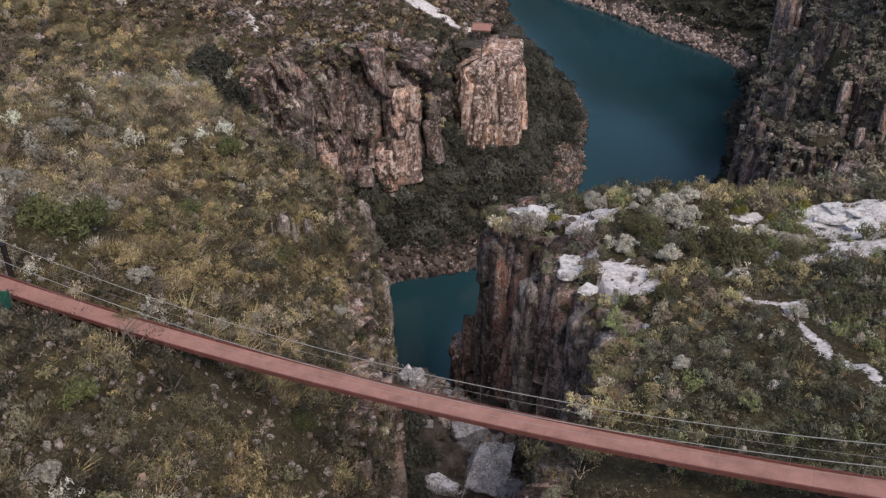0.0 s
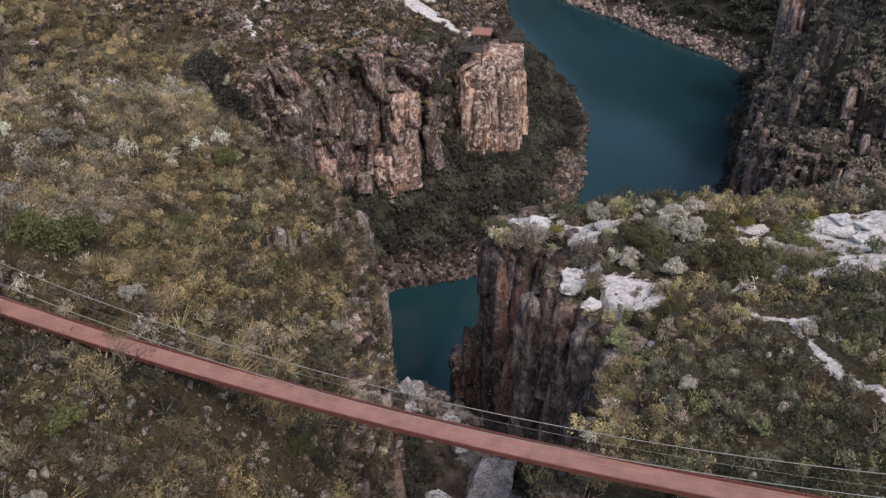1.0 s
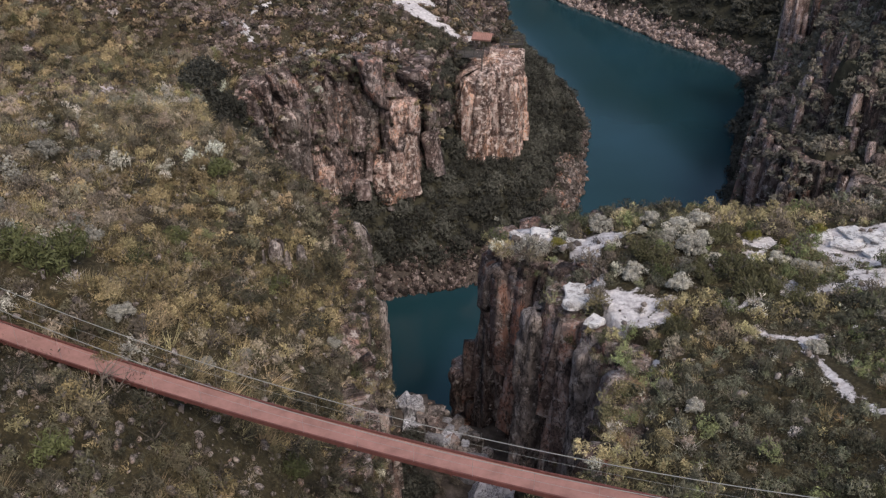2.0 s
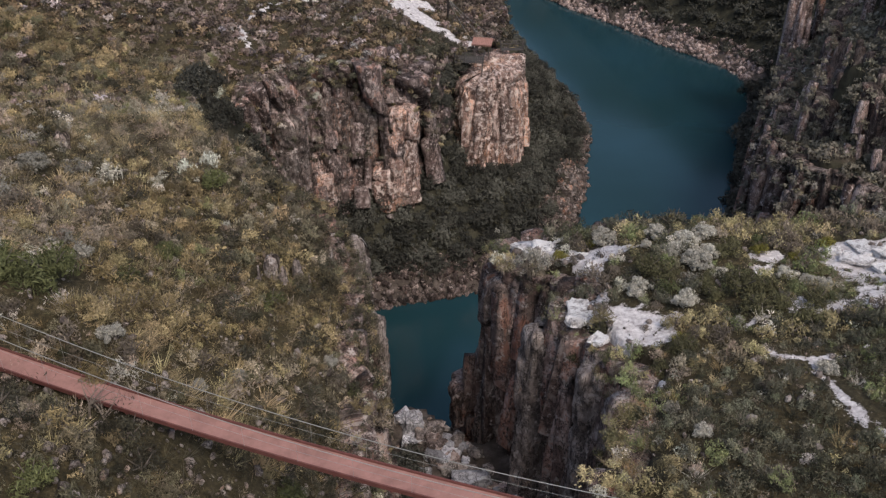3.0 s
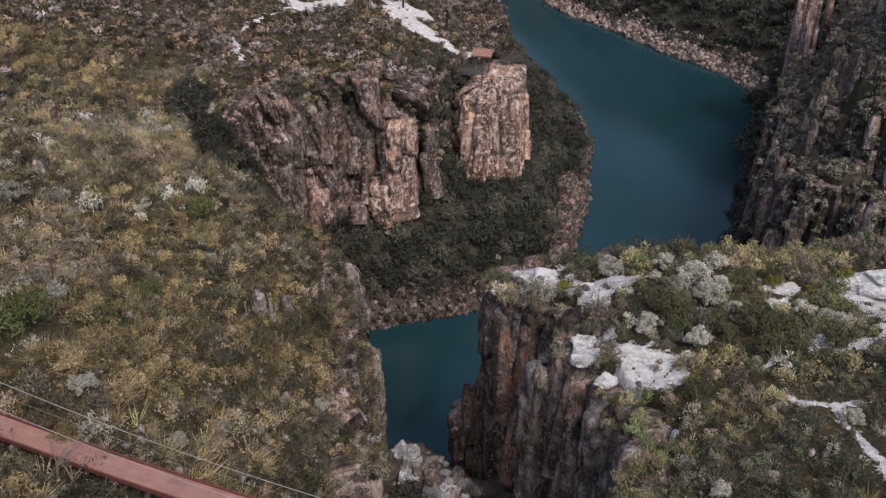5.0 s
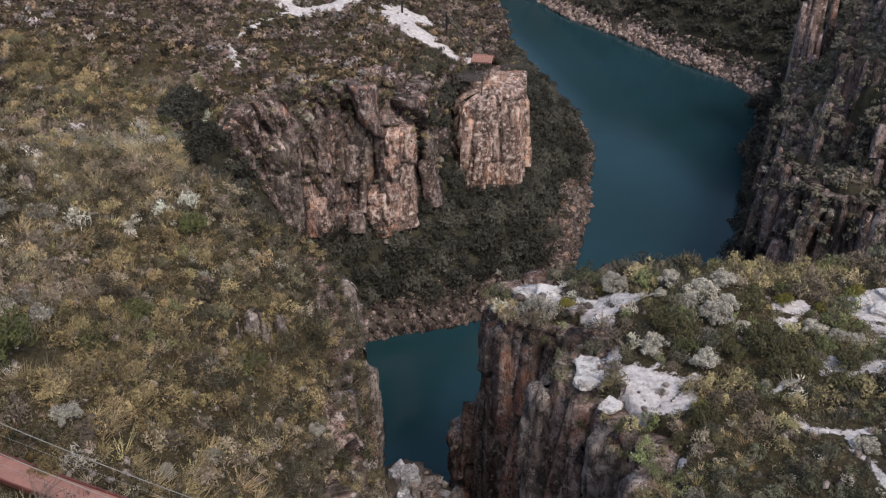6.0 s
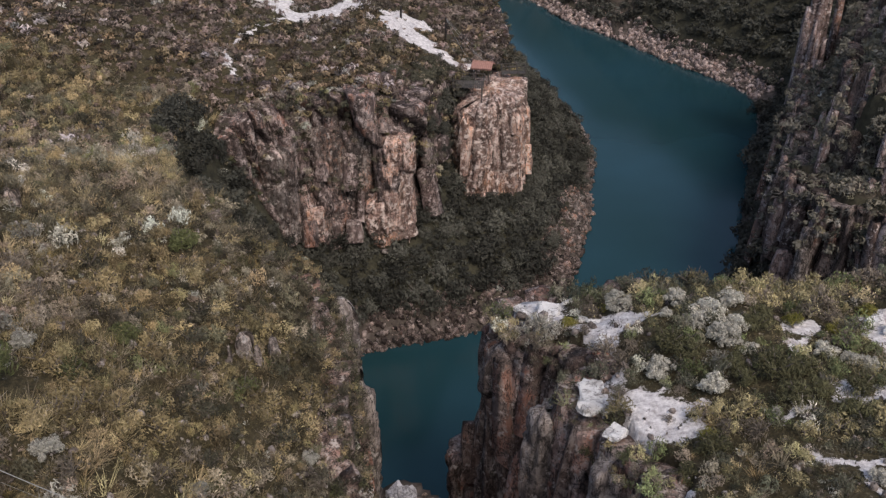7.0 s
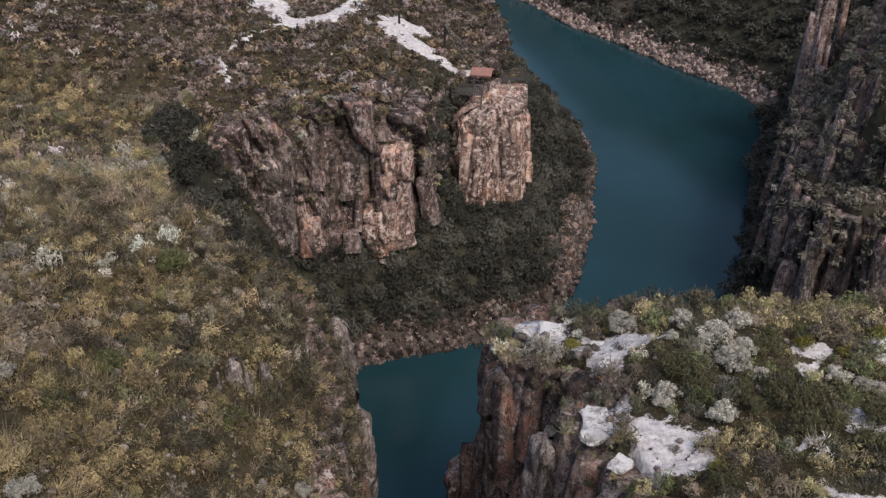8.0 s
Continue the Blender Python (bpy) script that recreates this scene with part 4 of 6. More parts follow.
def lone_boulders():
    for i, (px, py, s) in enumerate([(-1.6, 60.0, 0.9), (-2.6, 60.5, 0.7), (-0.4, 59.0, 0.8), (1.0, 58.4, 1.0), (2.4, 57.6, 0.9), (3.4, 56.2, 0.8),
                                     (6.6, 62.0, 0.8), (5.3, 62.6, 0.6), (8.2, 59.0, 0.4), (9.3, 59.3, 0.45), (18.6, 48.6, 0.35), (17.9, 48.0, 0.4), (-6.2, 107.6, 0.9), (-4.6, 107.9, 0.7)]):
        co, fc = ROCKS[i % len(ROCKS)]
        ob = new("boulder", mesh_from("boulder", co * s, fc, ROCK_PALE))
        ob.location = (px, py, ground_z(px, py) + 0.25 * s)
        ob.rotation_euler = (0.2 * (i % 3), 0.15 * (i % 4), i * 1.3)
        tagged(ob, "angular pale grey boulder resting on bare rock", "boulder", "pale boulders")


lone_boulders()
for i, (px, py, w, h) in enumerate(((-10.2, 53.3, 0.42, 1.0), (-9.5, 53.0, 0.35, 0.8), (-8.9, 53.9, 0.4, 1.1), (-8.2, 54.2, 0.3, 0.7), (-10.9, 52.4, 0.3, 0.6), (-24.6, 61.0, 0.5, 0.6), (-7.2, 57.6, 0.35, 0.9))):
    z = ground_z(px, py)
    stack("rock_fin", px, py, 0.8 * w, 0.6 * w, z + 1.5 * h, z - 1.0, ROCK_PALE, "weathered tan rock fin breaking through the scrub", 70 + i, 0.5, 0.15, 0.4, (0.5, 1.2))


def rock_slab(x, y, z, size, seed, label, turn=0.0, tip=(0.0, 0.0), mat=None, group="split slabs of the gorge"):
    """An angular block split along its joints, with chipped faces."""
    r = random.Random(seed)
    bm = bmesh.new()
    for i in range(18):
        v = Vector([r.choice((-1, 1)) * r.uniform(0.62, 1.0) for _ in range(3)])
        v[r.randrange(3)] *= r.uniform(0.5, 1.0)
        bm.verts.new(v)
    hull = bmesh.ops.convex_hull(bm, input=bm.verts[:])
    bmesh.ops.delete(bm, geom=list({g for g in hull["geom_interior"] + hull["geom_unused"] if isinstance(g, bmesh.types.BMVert)}), context="VERTS")
    bmesh.ops.bevel(bm, geom=bm.edges[:], offset=0.05, segments=1, affect="EDGES")
    bmesh.ops.triangulate(bm, faces=bm.faces[:])
    bmesh.ops.subdivide_edges(bm, edges=bm.edges[:], cuts=3, use_grid_fill=True)
    for v in bm.verts:
        v.co += v.co.normalized() * 0.17 * noise.fractal(v.co * 3.0 + Vector((seed, 0, 0)), 1.0, 2.0, 3)
    ob = part("boulder", bm, mat or ROCK_WHITE)
    ob.matrix_basis = pose(x, y, z, tip[0], tip[1], turn) @ Matrix.Diagonal((*size, 1))
    return tagged(ob, label, "boulder", group)


rock_slab(3.2, 50.2, 15.4, (1.7, 2.6, 1.3), 3, "great bluish white slab in the gorge", -14, (10, 8))
rock_slab(4.6, 48.2, 15.0, (1.2, 1.6, 1.2), 13, "bluish white slab leaning in the gorge", 25, (-12, 10))
rock_slab(2.2, 54.6, 15.4, (1.5, 1.0, 1.0), 5, "great pale slab at the stream bed's lip", 20, (6, -8))
rock_slab(-2.3, 60.2, 15.6, (0.8, 0.8, 1.1), 6, "white boulder at the lip over the water", 10, (8, 4))
rock_slab(0.6, 58.0, 14.9, (1.3, 0.9, 0.9), 7, "pale boulder at the lip over the water", -30, (5, 10))
rock_slab(0.1, 48.6, 15.4, (1.7, 0.7, 0.8), 8, "long pale ledge in the stream bed", -35)
rock_slab(-4.9, 109.4, 8.7, (1.5, 0.6, 0.35), 11, "pale ledge at the foot of the broken cliff", 8, (0, 0), ROCK_QUARTZ, "pale ledges")
rock_slab(-1.4, 55.8, 15.2, (0.8, 0.7, 0.7), 9, "pale boulder in the stream bed", 0)
pick = random.Random(17)
for i in range(46):
    t = (i + 0.5) / 46
    px, py = -3.0 + 8.0 * t + pick.uniform(-0.7, 0.7), 60.4 - 8.2 * t + pick.uniform(-1.8, 1.0)
    w = pick.uniform(0.35, 0.95)
    rock_slab(px, py, ground_z(px, py) + 0.25 * w, (w, w * pick.uniform(0.5, 0.9), w * pick.uniform(0.35, 0.7)), 200 + i, "split pale grey and pinkish block heaped at the lip", pick.uniform(0, 180), (pick.uniform(-18, 18), pick.uniform(-18, 18)), pick.choice((ROCK_WHITE, ROCK_WHITE, ROCK_PALE, ROCK_BEACH)))
for i, (px, py, w, d, h) in enumerate(((8.3, 52.3, 0.75, 1.0, 0.55), (8.0, 51.1, 0.6, 0.5, 0.5), (9.6, 57.4, 0.5, 0.4, 0.35), (7.1, 63.0, 0.75, 0.8, 0.45), (6.4, 61.6, 0.7, 0.55, 0.5), (5.5, 63.3, 0.8, 0.4, 0.35), (9.5, 60.3, 0.4, 0.25, 0.3), (9.0, 60.9, 0.3, 0.25, 0.3), (8.6, 64.3, 0.7, 0.25, 0.25), (8.9, 48.6, 0.6, 0.5, 0.35), (25.6, 58.4, 0.9, 0.6, 0.5), (27.4, 57.9, 1.1, 0.7, 0.5), (28.6, 56.4, 1.0, 0.8, 0.45), (26.2, 56.2, 0.9, 0.6, 0.4), (29.4, 57.6, 0.9, 0.7, 0.5), (27.6, 54.9, 0.8, 0.5, 0.35))):
    rock_slab(px, py, float(top_cap(np.array([px]), np.array([py]))[0]), (1.1 * w, 1.05 * d, 0.5 * h), 20 + i, "white quartzite slab bedded in sand on the headland", 25 * i, (3 * (i % 3), -2 * (i % 4)), ROCK_QUARTZ, "white slabs of the headland")
stack("rock_column", 1.7, 67.0, 1.5, 1.8, 8.0, -2.0, ROCK_HEAD, "dark rock foot of the headland standing in water", 52, 2.2, 0.7)
stack("rock_column", 3.1, 65.4, 1.7, 1.8, 15.5, -2.0, ROCK_HEAD, "dark rock buttress at the foot of the headland", 53, 2.0, 0.7)


# ---- jointed blocks that stand out of the rock faces ----
BLOCKS = [block_template(i) for i in range(10)]


@functools.cache
def block_mesh(i, mat):
    return mesh_from("rock_block", *BLOCKS[i], mat)


def face_blocks(parent, l, poly, top, count, width, tall, mat, sunk=0.25, proud=0.85, lean=0.05):
    """Jointed blocks that stand out of a cliff, each a part of it."""
    x, y = along(l, count, -0.2, 0.2)
    nx, ny = outward(x, y, poly)
    zb = talus(x + 2 * nx, y + 2 * ny) - 0.5
    zt = top(x - 1.5 * nx, y - 1.5 * ny)
    w, h = rng.uniform(*width, count), rng.uniform(*tall, count)
    h = np.minimum(h, zt - zb)
    z = zb + rng.random(count) * np.maximum(zt - h - zb - 0.15, 0.1)
    deep = rng.uniform(0.7, 1.5, count) * w
    o = deep * (0.5 - sunk) + rng.uniform(-0.15, proud, count)
    a = np.arctan2(ny, nx) + rng.normal(0, 0.2, count)
    o = o + lean * (zt - z - h / 2)
    tip, side = lean + rng.normal(0, 0.035, count), rng.normal(0, 0.07, count)
    for i in range(count):
        ob = new("rock_block", block_mesh(i % 10, mat))
        ob.parent = parent
        ob.matrix_basis = Matrix.LocRotScale((x[i] + nx[i] * o[i], y[i] + ny[i] * o[i], z[i]), Euler((-side[i], -tip[i], a[i])), (deep[i], w[i], h[i]))


def outward(x, y, poly, e=0.6):
    gx = inside_by(x + e, y, poly) - inside_by(x - e, y, poly)
    gy = inside_by(x, y + e, poly) - inside_by(x, y - e, poly)
    g = np.hypot(gx, gy) + 1e-6
    return -gx / g, -gy / g


def outcrops(name, box, test, count, width, tall, mat, label):
    """Fins of rock standing out of a steep slope."""
    x, y = rng.uniform(box[0], box[1], count), rng.uniform(box[2], box[3], count)
    k = test(x, y)
    x, y = x[k], y[k]
    z = ground_height(x, y)
    vs, fs, n = [], [], 0
    for i in range(len(x)):
        v, f = BLOCKS[i % 10]
        w, h, a = rng.uniform(*width), rng.uniform(*tall), rng.normal(2.6, 0.4)
        q = np.stack([v[:, 0] * w, v[:, 1] * w * rng.uniform(0.5, 1.2), v[:, 2] * h], 1)
        c, s = np.cos(a), np.sin(a)
        vs.append(np.stack([q[:, 0] * c - q[:, 1] * s + x[i], q[:, 0] * s + q[:, 1] * c + y[i], q[:, 2] + z[i] - 0.45 * h], 1))
        fs.append(f + n)
        n += 16
    return tagged(new(name, mesh_from(name, np.vstack(vs), np.vstack(fs), mat)), label, "rock blocks", kind="stuff")


outcrops("east_outcrops", (42, 80, 84, 165), lambda x, y: (inside_by(x, y, P_EAST) > 1.5) & (inside_by(x, y, P_EAST) < 24), 200, (0.5, 1.4), (1.5, 4.0), ROCK_GREY, "grey rock fins standing out of the wooded east slope")
outcrops("far_outcrops", (-20, -4, 100, 122), lambda x, y: (inside_by(x, y, P_WEST) > 0.2) & (inside_by(x, y, P_WEST) < 3.0), 90, (0.7, 1.6), (0.9, 1.8), ROCK_MID, "rock fins among scrub at the cliff top")
face_blocks(CLIFF_SPUR, L_WEST[:46], P_WEST, top_west, 240, (0.5, 1.2), (1.2, 5.0), ROCK_HEAD, 0.35, 0.3)
face_blocks(CLIFF_WEST, L_WEST[56:122], P_WEST, top_west, 300, (0.6, 1.9), (1.6, 6.0), ROCK_MID, 0.25, 0.9, 0.17)
face_blocks(CLIFF_CAP, L_CAP[4:70], P_CAP, top_cap, 300, (0.5, 1.4), (3.0, 11.0), ROCK_HEAD, 0.3, 0.6)
face_blocks(CLIFF_EAST, L_EAST, P_EAST, top_east, 190, (0.35, 1.5), (3.0, 14.0), ROCK_RIB, 0.1, 2.0)
face_blocks(TIERS[1], L_TIER_1, P_TIER_1, lambda x, y: top_east(x, y) + 0.4, 130, (0.4, 1.0), (2.5, 7.0), ROCK_RIB, 0.1, 1.4)
face_blocks(TIERS[2], L_TIER_2, P_TIER_2, lambda x, y: top_east(x, y) + 0.4, 130, (0.4, 1.0), (2.5, 7.0), ROCK_RIB, 0.1, 1.4)
face_blocks(ROCK_PILLAR, np.vstack([PILLAR, PILLAR[:1]]), PILLAR, lambda x, y: top_pillar(x, y) - 0.3, 60, (0.5, 1.3), (1.5, 7.0), ROCK_WARM, 0.4, 0.3)


# ---- plants ----
def leaf_cloud(count, leaf, lumps, spread, tall, seed, droop=0.0, flat=0.3, lump=(0.24, 0.48), slim=0.7):
    """A crown of many small leaves set on uneven lumps; unit radius, standing on z = 0. slim: how narrow and upright the leaves are."""
    r = np.random.default_rng(seed)
    c = r.normal(size=(lumps, 3))
    c /= np.linalg.norm(c, axis=1)[:, None]
    c *= (r.random((lumps, 1)) ** 0.5) * spread
    c[:, 2] = np.abs(c[:, 2]) * tall + 0.30 * tall
    rad = r.uniform(*lump, lumps)
    who = r.integers(0, lumps, count)
    d = r.normal(size=(count, 3))
    d[:, 2] += 0.35
    d /= np.linalg.norm(d, axis=1)[:, None]
    p = c[who] + d * (rad[who] * r.uniform(0.72, 1.06, count))[:, None] * np.array([1, 1, 0.85])
    p[:, 2] = np.maximum(p[:, 2], 0.02) - droop * np.hypot(p[:, 0], p[:, 1]) ** 2
    nrm = d + r.normal(size=(count, 3)) * flat
    nrm /= np.linalg.norm(nrm, axis=1)[:, None]
    a = np.cross(nrm, r.normal(size=(count, 3)))
    a /= np.linalg.norm(a, axis=1)[:, None]
    a[:, 2] += slim
    a /= np.linalg.norm(a, axis=1)[:, None]
    b = np.cross(nrm, a)
    s = leaf * r.uniform(0.55, 1.4, (count, 1))
    wide = 0.78 - 0.5 * slim
    v = np.stack([p - a * s * (1 + 0.4 * slim), p + a * s * 0.25 - b * s * wide, p + a * s * (0.9 + 0.5 * slim) + b * s * wide * 0.9], 1)
    return v.reshape(-1, 3)


def blade_tuft(count, seed, lean=0.5, wide=0.014):
    """A tussock of thin bent grass blades; each blade a sliver."""
    r = np.random.default_rng(seed)
    a = r.uniform(0, 2 * np.pi, count)
    root = np.stack([0.35 * np.cos(a) * r.random(count), 0.35 * np.sin(a) * r.random(count), np.zeros(count)], 1)
    k = r.uniform(0.15, 1.0, count) * lean * 1.6
    tip = root + np.stack([np.cos(a) * k, np.sin(a) * k, r.uniform(0.5, 1.1, count)], 1)
    w = np.stack([-np.sin(a), np.cos(a), np.zeros(count)], 1) * wide
    mid = 0.45 * root + 0.55 * tip + np.array([0, 0, 0.16])
    v = np.stack([root - w, tip + (mid - tip) * 0.15, root + w], 1)
    return v.reshape(-1, 3)


def twig_bush(count, seed):
    """A leafless bush: crooked stems that fork into fine twigs; each stretch a thin sliver."""
    r = np.random.default_rng(seed)
    out = []
    for i in range(count):
        a = r.uniform(0, 2 * np.pi)
        p, d, w = np.zeros(3), np.array([0.5 * np.cos(a), 0.5 * np.sin(a), r.uniform(0.5, 1.0)]), 0.014
        for k in range(3):
            q = p + d * 0.36
            side = np.cross(d, r.normal(size=3))
            side *= w / (np.linalg.norm(side) + 1e-9)
            out.append((p - side, p + side, q))
            for _ in range(2):
                t = q + (d + r.normal(size=3) * 0.6) * 0.24
                out.append((q - side * 0.6, q + side * 0.6, t))
            p, d, w = q, d + r.normal(size=3) * 0.28, w * 0.8
    return np.array(out).reshape(-1, 3)


def leaves(n):
    return np.arange(3 * n).reshape(n, 3)


def plant_field(name, templates, pts, sizes, tints, label, category, squash=None, mat=None, kind="stuff"):
    """Many plants in one mesh, each turned, sized and coloured on its own."""
    vs, cs = [], []
    a = rng.uniform(0, 2 * np.pi, len(pts))
    pick = rng.integers(0, len(templates), len(pts))
    for i in range(len(pts)):
        t = templates[pick[i]]
        c, s = np.cos(a[i]), np.sin(a[i])
        h = sizes[i] if squash is None else sizes[i] * squash[i]
        v = np.empty_like(t)
        v[:, 0], v[:, 1], v[:, 2] = (t[:, 0] * c - t[:, 1] * s) * sizes[i], (t[:, 0] * s + t[:, 1] * c) * sizes[i], t[:, 2] * h
        vs.append(v + pts[i])
        cs.append(np.broadcast_to(tints[i], (len(t), 3)))
    v = np.vstack(vs)
    ob = new(name, mesh_from(name, v, leaves(len(v) // 3), mat or LEAF, False, np.vstack(cs)))
    return tagged(ob, label, category, kind=kind)


OLIVE, DARK, SILVER = np.array((0.234, 0.184, 0.096)), np.array((0.062, 0.058, 0.040)), np.array((0.40, 0.38, 0.325))
GOLD, DRY, FRESH = np.array((0.37, 0.275, 0.135)), np.array((0.22, 0.182, 0.142)), np.array((0.100, 0.108, 0.045))
STRAW = np.array((0.285, 0.228, 0.125))
YELLOW, WOODS = np.array((0.24, 0.22, 0.05)), np.array((0.066, 0.065, 0.053))

SHRUBS = [leaf_cloud(340, 0.078, 15, 0.70, 0.95, 100 + i, lump=(0.17, 0.36)) for i in range(7)]
LOW = [leaf_cloud(76, 0.130, 9, 0.62, 0.72, 130 + i, lump=(0.22, 0.42)) for i in range(8)]
DISTANT = [leaf_cloud(46, 0.19, 8, 0.65, 0.7, 160 + i, slim=0.35) for i in range(6)]
TREES = [leaf_cloud(760, 0.070, 24, 0.70, 0.95, 200 + i, lump=(0.2, 0.42), slim=0.2) for i in range(6)]
FAR_TREES = [leaf_cloud(250, 0.115, 14, 0.68, 0.9, 230 + i, slim=0.2) for i in range(6)]
CARPET = [np.vstack([blade_tuft(44, 600 + i, 0.7, 0.012) * (1.5, 1.5, 0.38), leaf_cloud(44, 0.085, 9, 0.95, 0.22, 620 + i)]) for i in range(6)]
MAT = [leaf_cloud(70, 0.085, 12, 0.95, 0.28, 640 + i) for i in range(6)]
BRUSH = [np.vstack([blade_tuft(30, 700 + i, 0.9, 0.016), leaf_cloud(40, 0.085, 7, 0.7, 0.8, 720 + i)]) for i in range(6)]
STRANDS = [np.vstack([blade_tuft(64, 660 + i, 0.8, 0.02) * (1.25, 1.25, 0.75), leaf_cloud(24, 0.07, 7, 0.6, 0.6, 680 + i)]) for i in range(6)]
TUFTS = [blade_tuft(80, 260 + i, 0.75, 0.014) for i in range(6)]
TWIGS = [twig_bush(13, 290 + i) for i in range(5)]


# places of the single shrubs: plan and radius
SILVER_AT = [(11.1, 61.3, 1.07), (14.3, 60.1, 0.95), (17.4, 59.5, 0.96), (15.6, 57.8, 1.15), (15.9, 55.4, 1.12), (11.9, 53.1, 0.98), (14.2, 51.0, 0.95), (21.3, 54.5, 0.82), (22.3, 53.7, 0.65),
             (23.0, 53.0, 0.71), (13.3, 58.2, 0.49), (17.3, 54.8, 0.51), (14.6, 56.9, 0.71), (19.6, 43.2, 0.7), (12.0, 38.0, 0.6), (16.8, 56.6, 0.9)]
OLIVE_AT = [(12.8, 55.0, 1.25), (13.7, 54.2, 1.09), (18.2, 56.8, 1.15), (19.1, 58.8, 0.75), (17.6, 51.7, 1.52), (18.0, 49.5, 1.24), (16.0, 51.5, 0.91), (20.2, 48.4, 1.24), (13.0, 46.4, 1.16),
            (19.5, 52.3, 1.09), (16.0, 53.1, 0.87), (19.6, 50.3, 1.06), (21.6, 50.4, 1.1), (11.6, 45.0, 1.0)]
YELLOW_AT = [(22.6, 56.8, 0.68), (25.4, 58.8, 0.78), (7.9, 60.3, 0.68), (9.0, 54.4, 0.56), (20.6, 57.8, 0.75), (13.1, 47.6, 0.56), (8.7, 55.6, 0.5), (10.4, 61.8, 0.5), (5.4, 31.4, 0.6)]
DRY_AT = [(9.6, 51.4, 0.9), (11.6, 49.2, 0.45), (12.7, 51.3, 0.59), (9.5, 57.2, 0.5), (22.8, 58.3, 0.97), (11.0, 55.8, 0.7), (15.4, 47.1, 1.12), (8.8, 59.2, 0.6)]
GREEN_SLOPE = [(-19.4, 44.4, 2.1), (-21.6, 44.6, 1.6), (-15.2, 61.1, 1.3), (-15.5, 31.2, 1.1), (-7.0, 37.0, 1.1), (-15.5, 50.8, 1.0)]
SILVER_SLOPE = [(-24.4, 56.2, 1.1), (-24.9, 49.0, 0.95), (-19.0, 47.8, 0.85), (-15.5, 41.0, 0.77), (-10.3, 42.4, 0.6), (-11.6, 40.2, 0.54), (-15.1, 26.7, 0.7), (-6.4, 48.0, 0.56)]
SINGLE = np.array(SILVER_AT + OLIVE_AT + YELLOW_AT + DRY_AT + GREEN_SLOPE + SILVER_SLOPE)


CLEAR = [(6.6, 62.8, 2.0), (4.3, 65.3, 1.1), (9.2, 48.0, 1.0), (8.1, 51.4, 1.2), (8.2, 50.2, 0.8), (10.9, 49.6, 1.5), (12.2, 49.2, 1.0), (11.2, 47.6, 0.8), (18.2, 44.9, 0.9), (19.3, 44.2, 1.0), (19.3, 42.4, 1.0), (19.5, 40.6, 1.0), (19.7, 38.9, 1.0), (19.6, 37.2, 1.0), (20.1, 35.4, 1.0), (20.7, 33.8, 1.0)]


def clear_of_shrubs(x, y, share=0.95):
    d = np.full(x.shape, 9.0)
    for a, b, r in [*SINGLE, *CLEAR]:
        d = np.minimum(d, np.hypot(x - a, y - b) / r)
    return d > share


def heath_points(count, x0, x1, y0, y1, poly, margin=0.3, bare=0.35):
    x, y = rng.uniform(x0, x1, count), rng.uniform(y0, y1, count)
    keep = (np.abs(x) < 6.5 + 0.48 * y) & (inside_by(x, y, poly) > margin) & ((sand_at(x, y) < bare) | (rng.random(count) < 0.07)) & clear_of_shrubs(x, y)
    return x[keep], y[keep]


def heath_tints(x, y, seed, weights):
    """Species in drifts: the patches come from slow noise, so neighbours look alike."""
    kinds = (OLIVE, DARK, SILVER, STRAW, DRY, FRESH)
    shade_south = step(2.5, -1.5, -x * math.sin(BRIDGE_TURN) + (y - BRIDGE_Y) * math.cos(BRIDGE_TURN))  # darker plants south of the bridge stand in for the hillside's shade
    rim = step(5.5, 1.0, inside_by(x, y, P_WEST)) * step(-15, -11, x) * step(68, 64, y)  # greyer, darker plants where the hillside breaks off, painting its shaded flank
    tilt = (0.5, 2.3, -0.3, -2.4, -0.5, 0.5)
    edge = (0.0, 1.5, 0.2, -1.8, 0.3, 0.8)
    score = np.stack([np.log(w + 1e-6) + 3.4 * (fbm(x / 7.5, y / 7.5, seed + 7 * i, 3) - 0.5) * 2 - 0.8 * np.log(-np.log(rng.random(len(x)) + 1e-9) + 1e-9) + tilt[i] * shade_south + edge[i] * rim
                      for i, w in enumerate(weights)], 1)
    k = score.argmax(1)
    c = np.stack(kinds)[k]
    c = np.where((k == 2)[:, None], c, 0.76 * c + 0.24 * c.mean(0)) * (0.27 + 1.75 * rng.random((len(x), 1)) ** 1.2) * rng.uniform(0.95, 1.05, (len(x), 3))
    return c, k


def heath_spot(x, y, poly, top, lift):
    """Plants at a rim stand at the rim's height, not down in its joints."""
    g = ground_height(x, y)
    return np.stack([x, y, np.where(inside_by(x, y, poly) < 1.4, np.maximum(g, top(x, y) - 0.1), g) + lift], 1)


def off_deck(x, y):
    """Keeps the walkway clear."""
    c, n = math.cos(BRIDGE_TURN), math.sin(BRIDGE_TURN)
    side = -x * n + (y - BRIDGE_Y) * c
    return np.abs(side) > 1.3


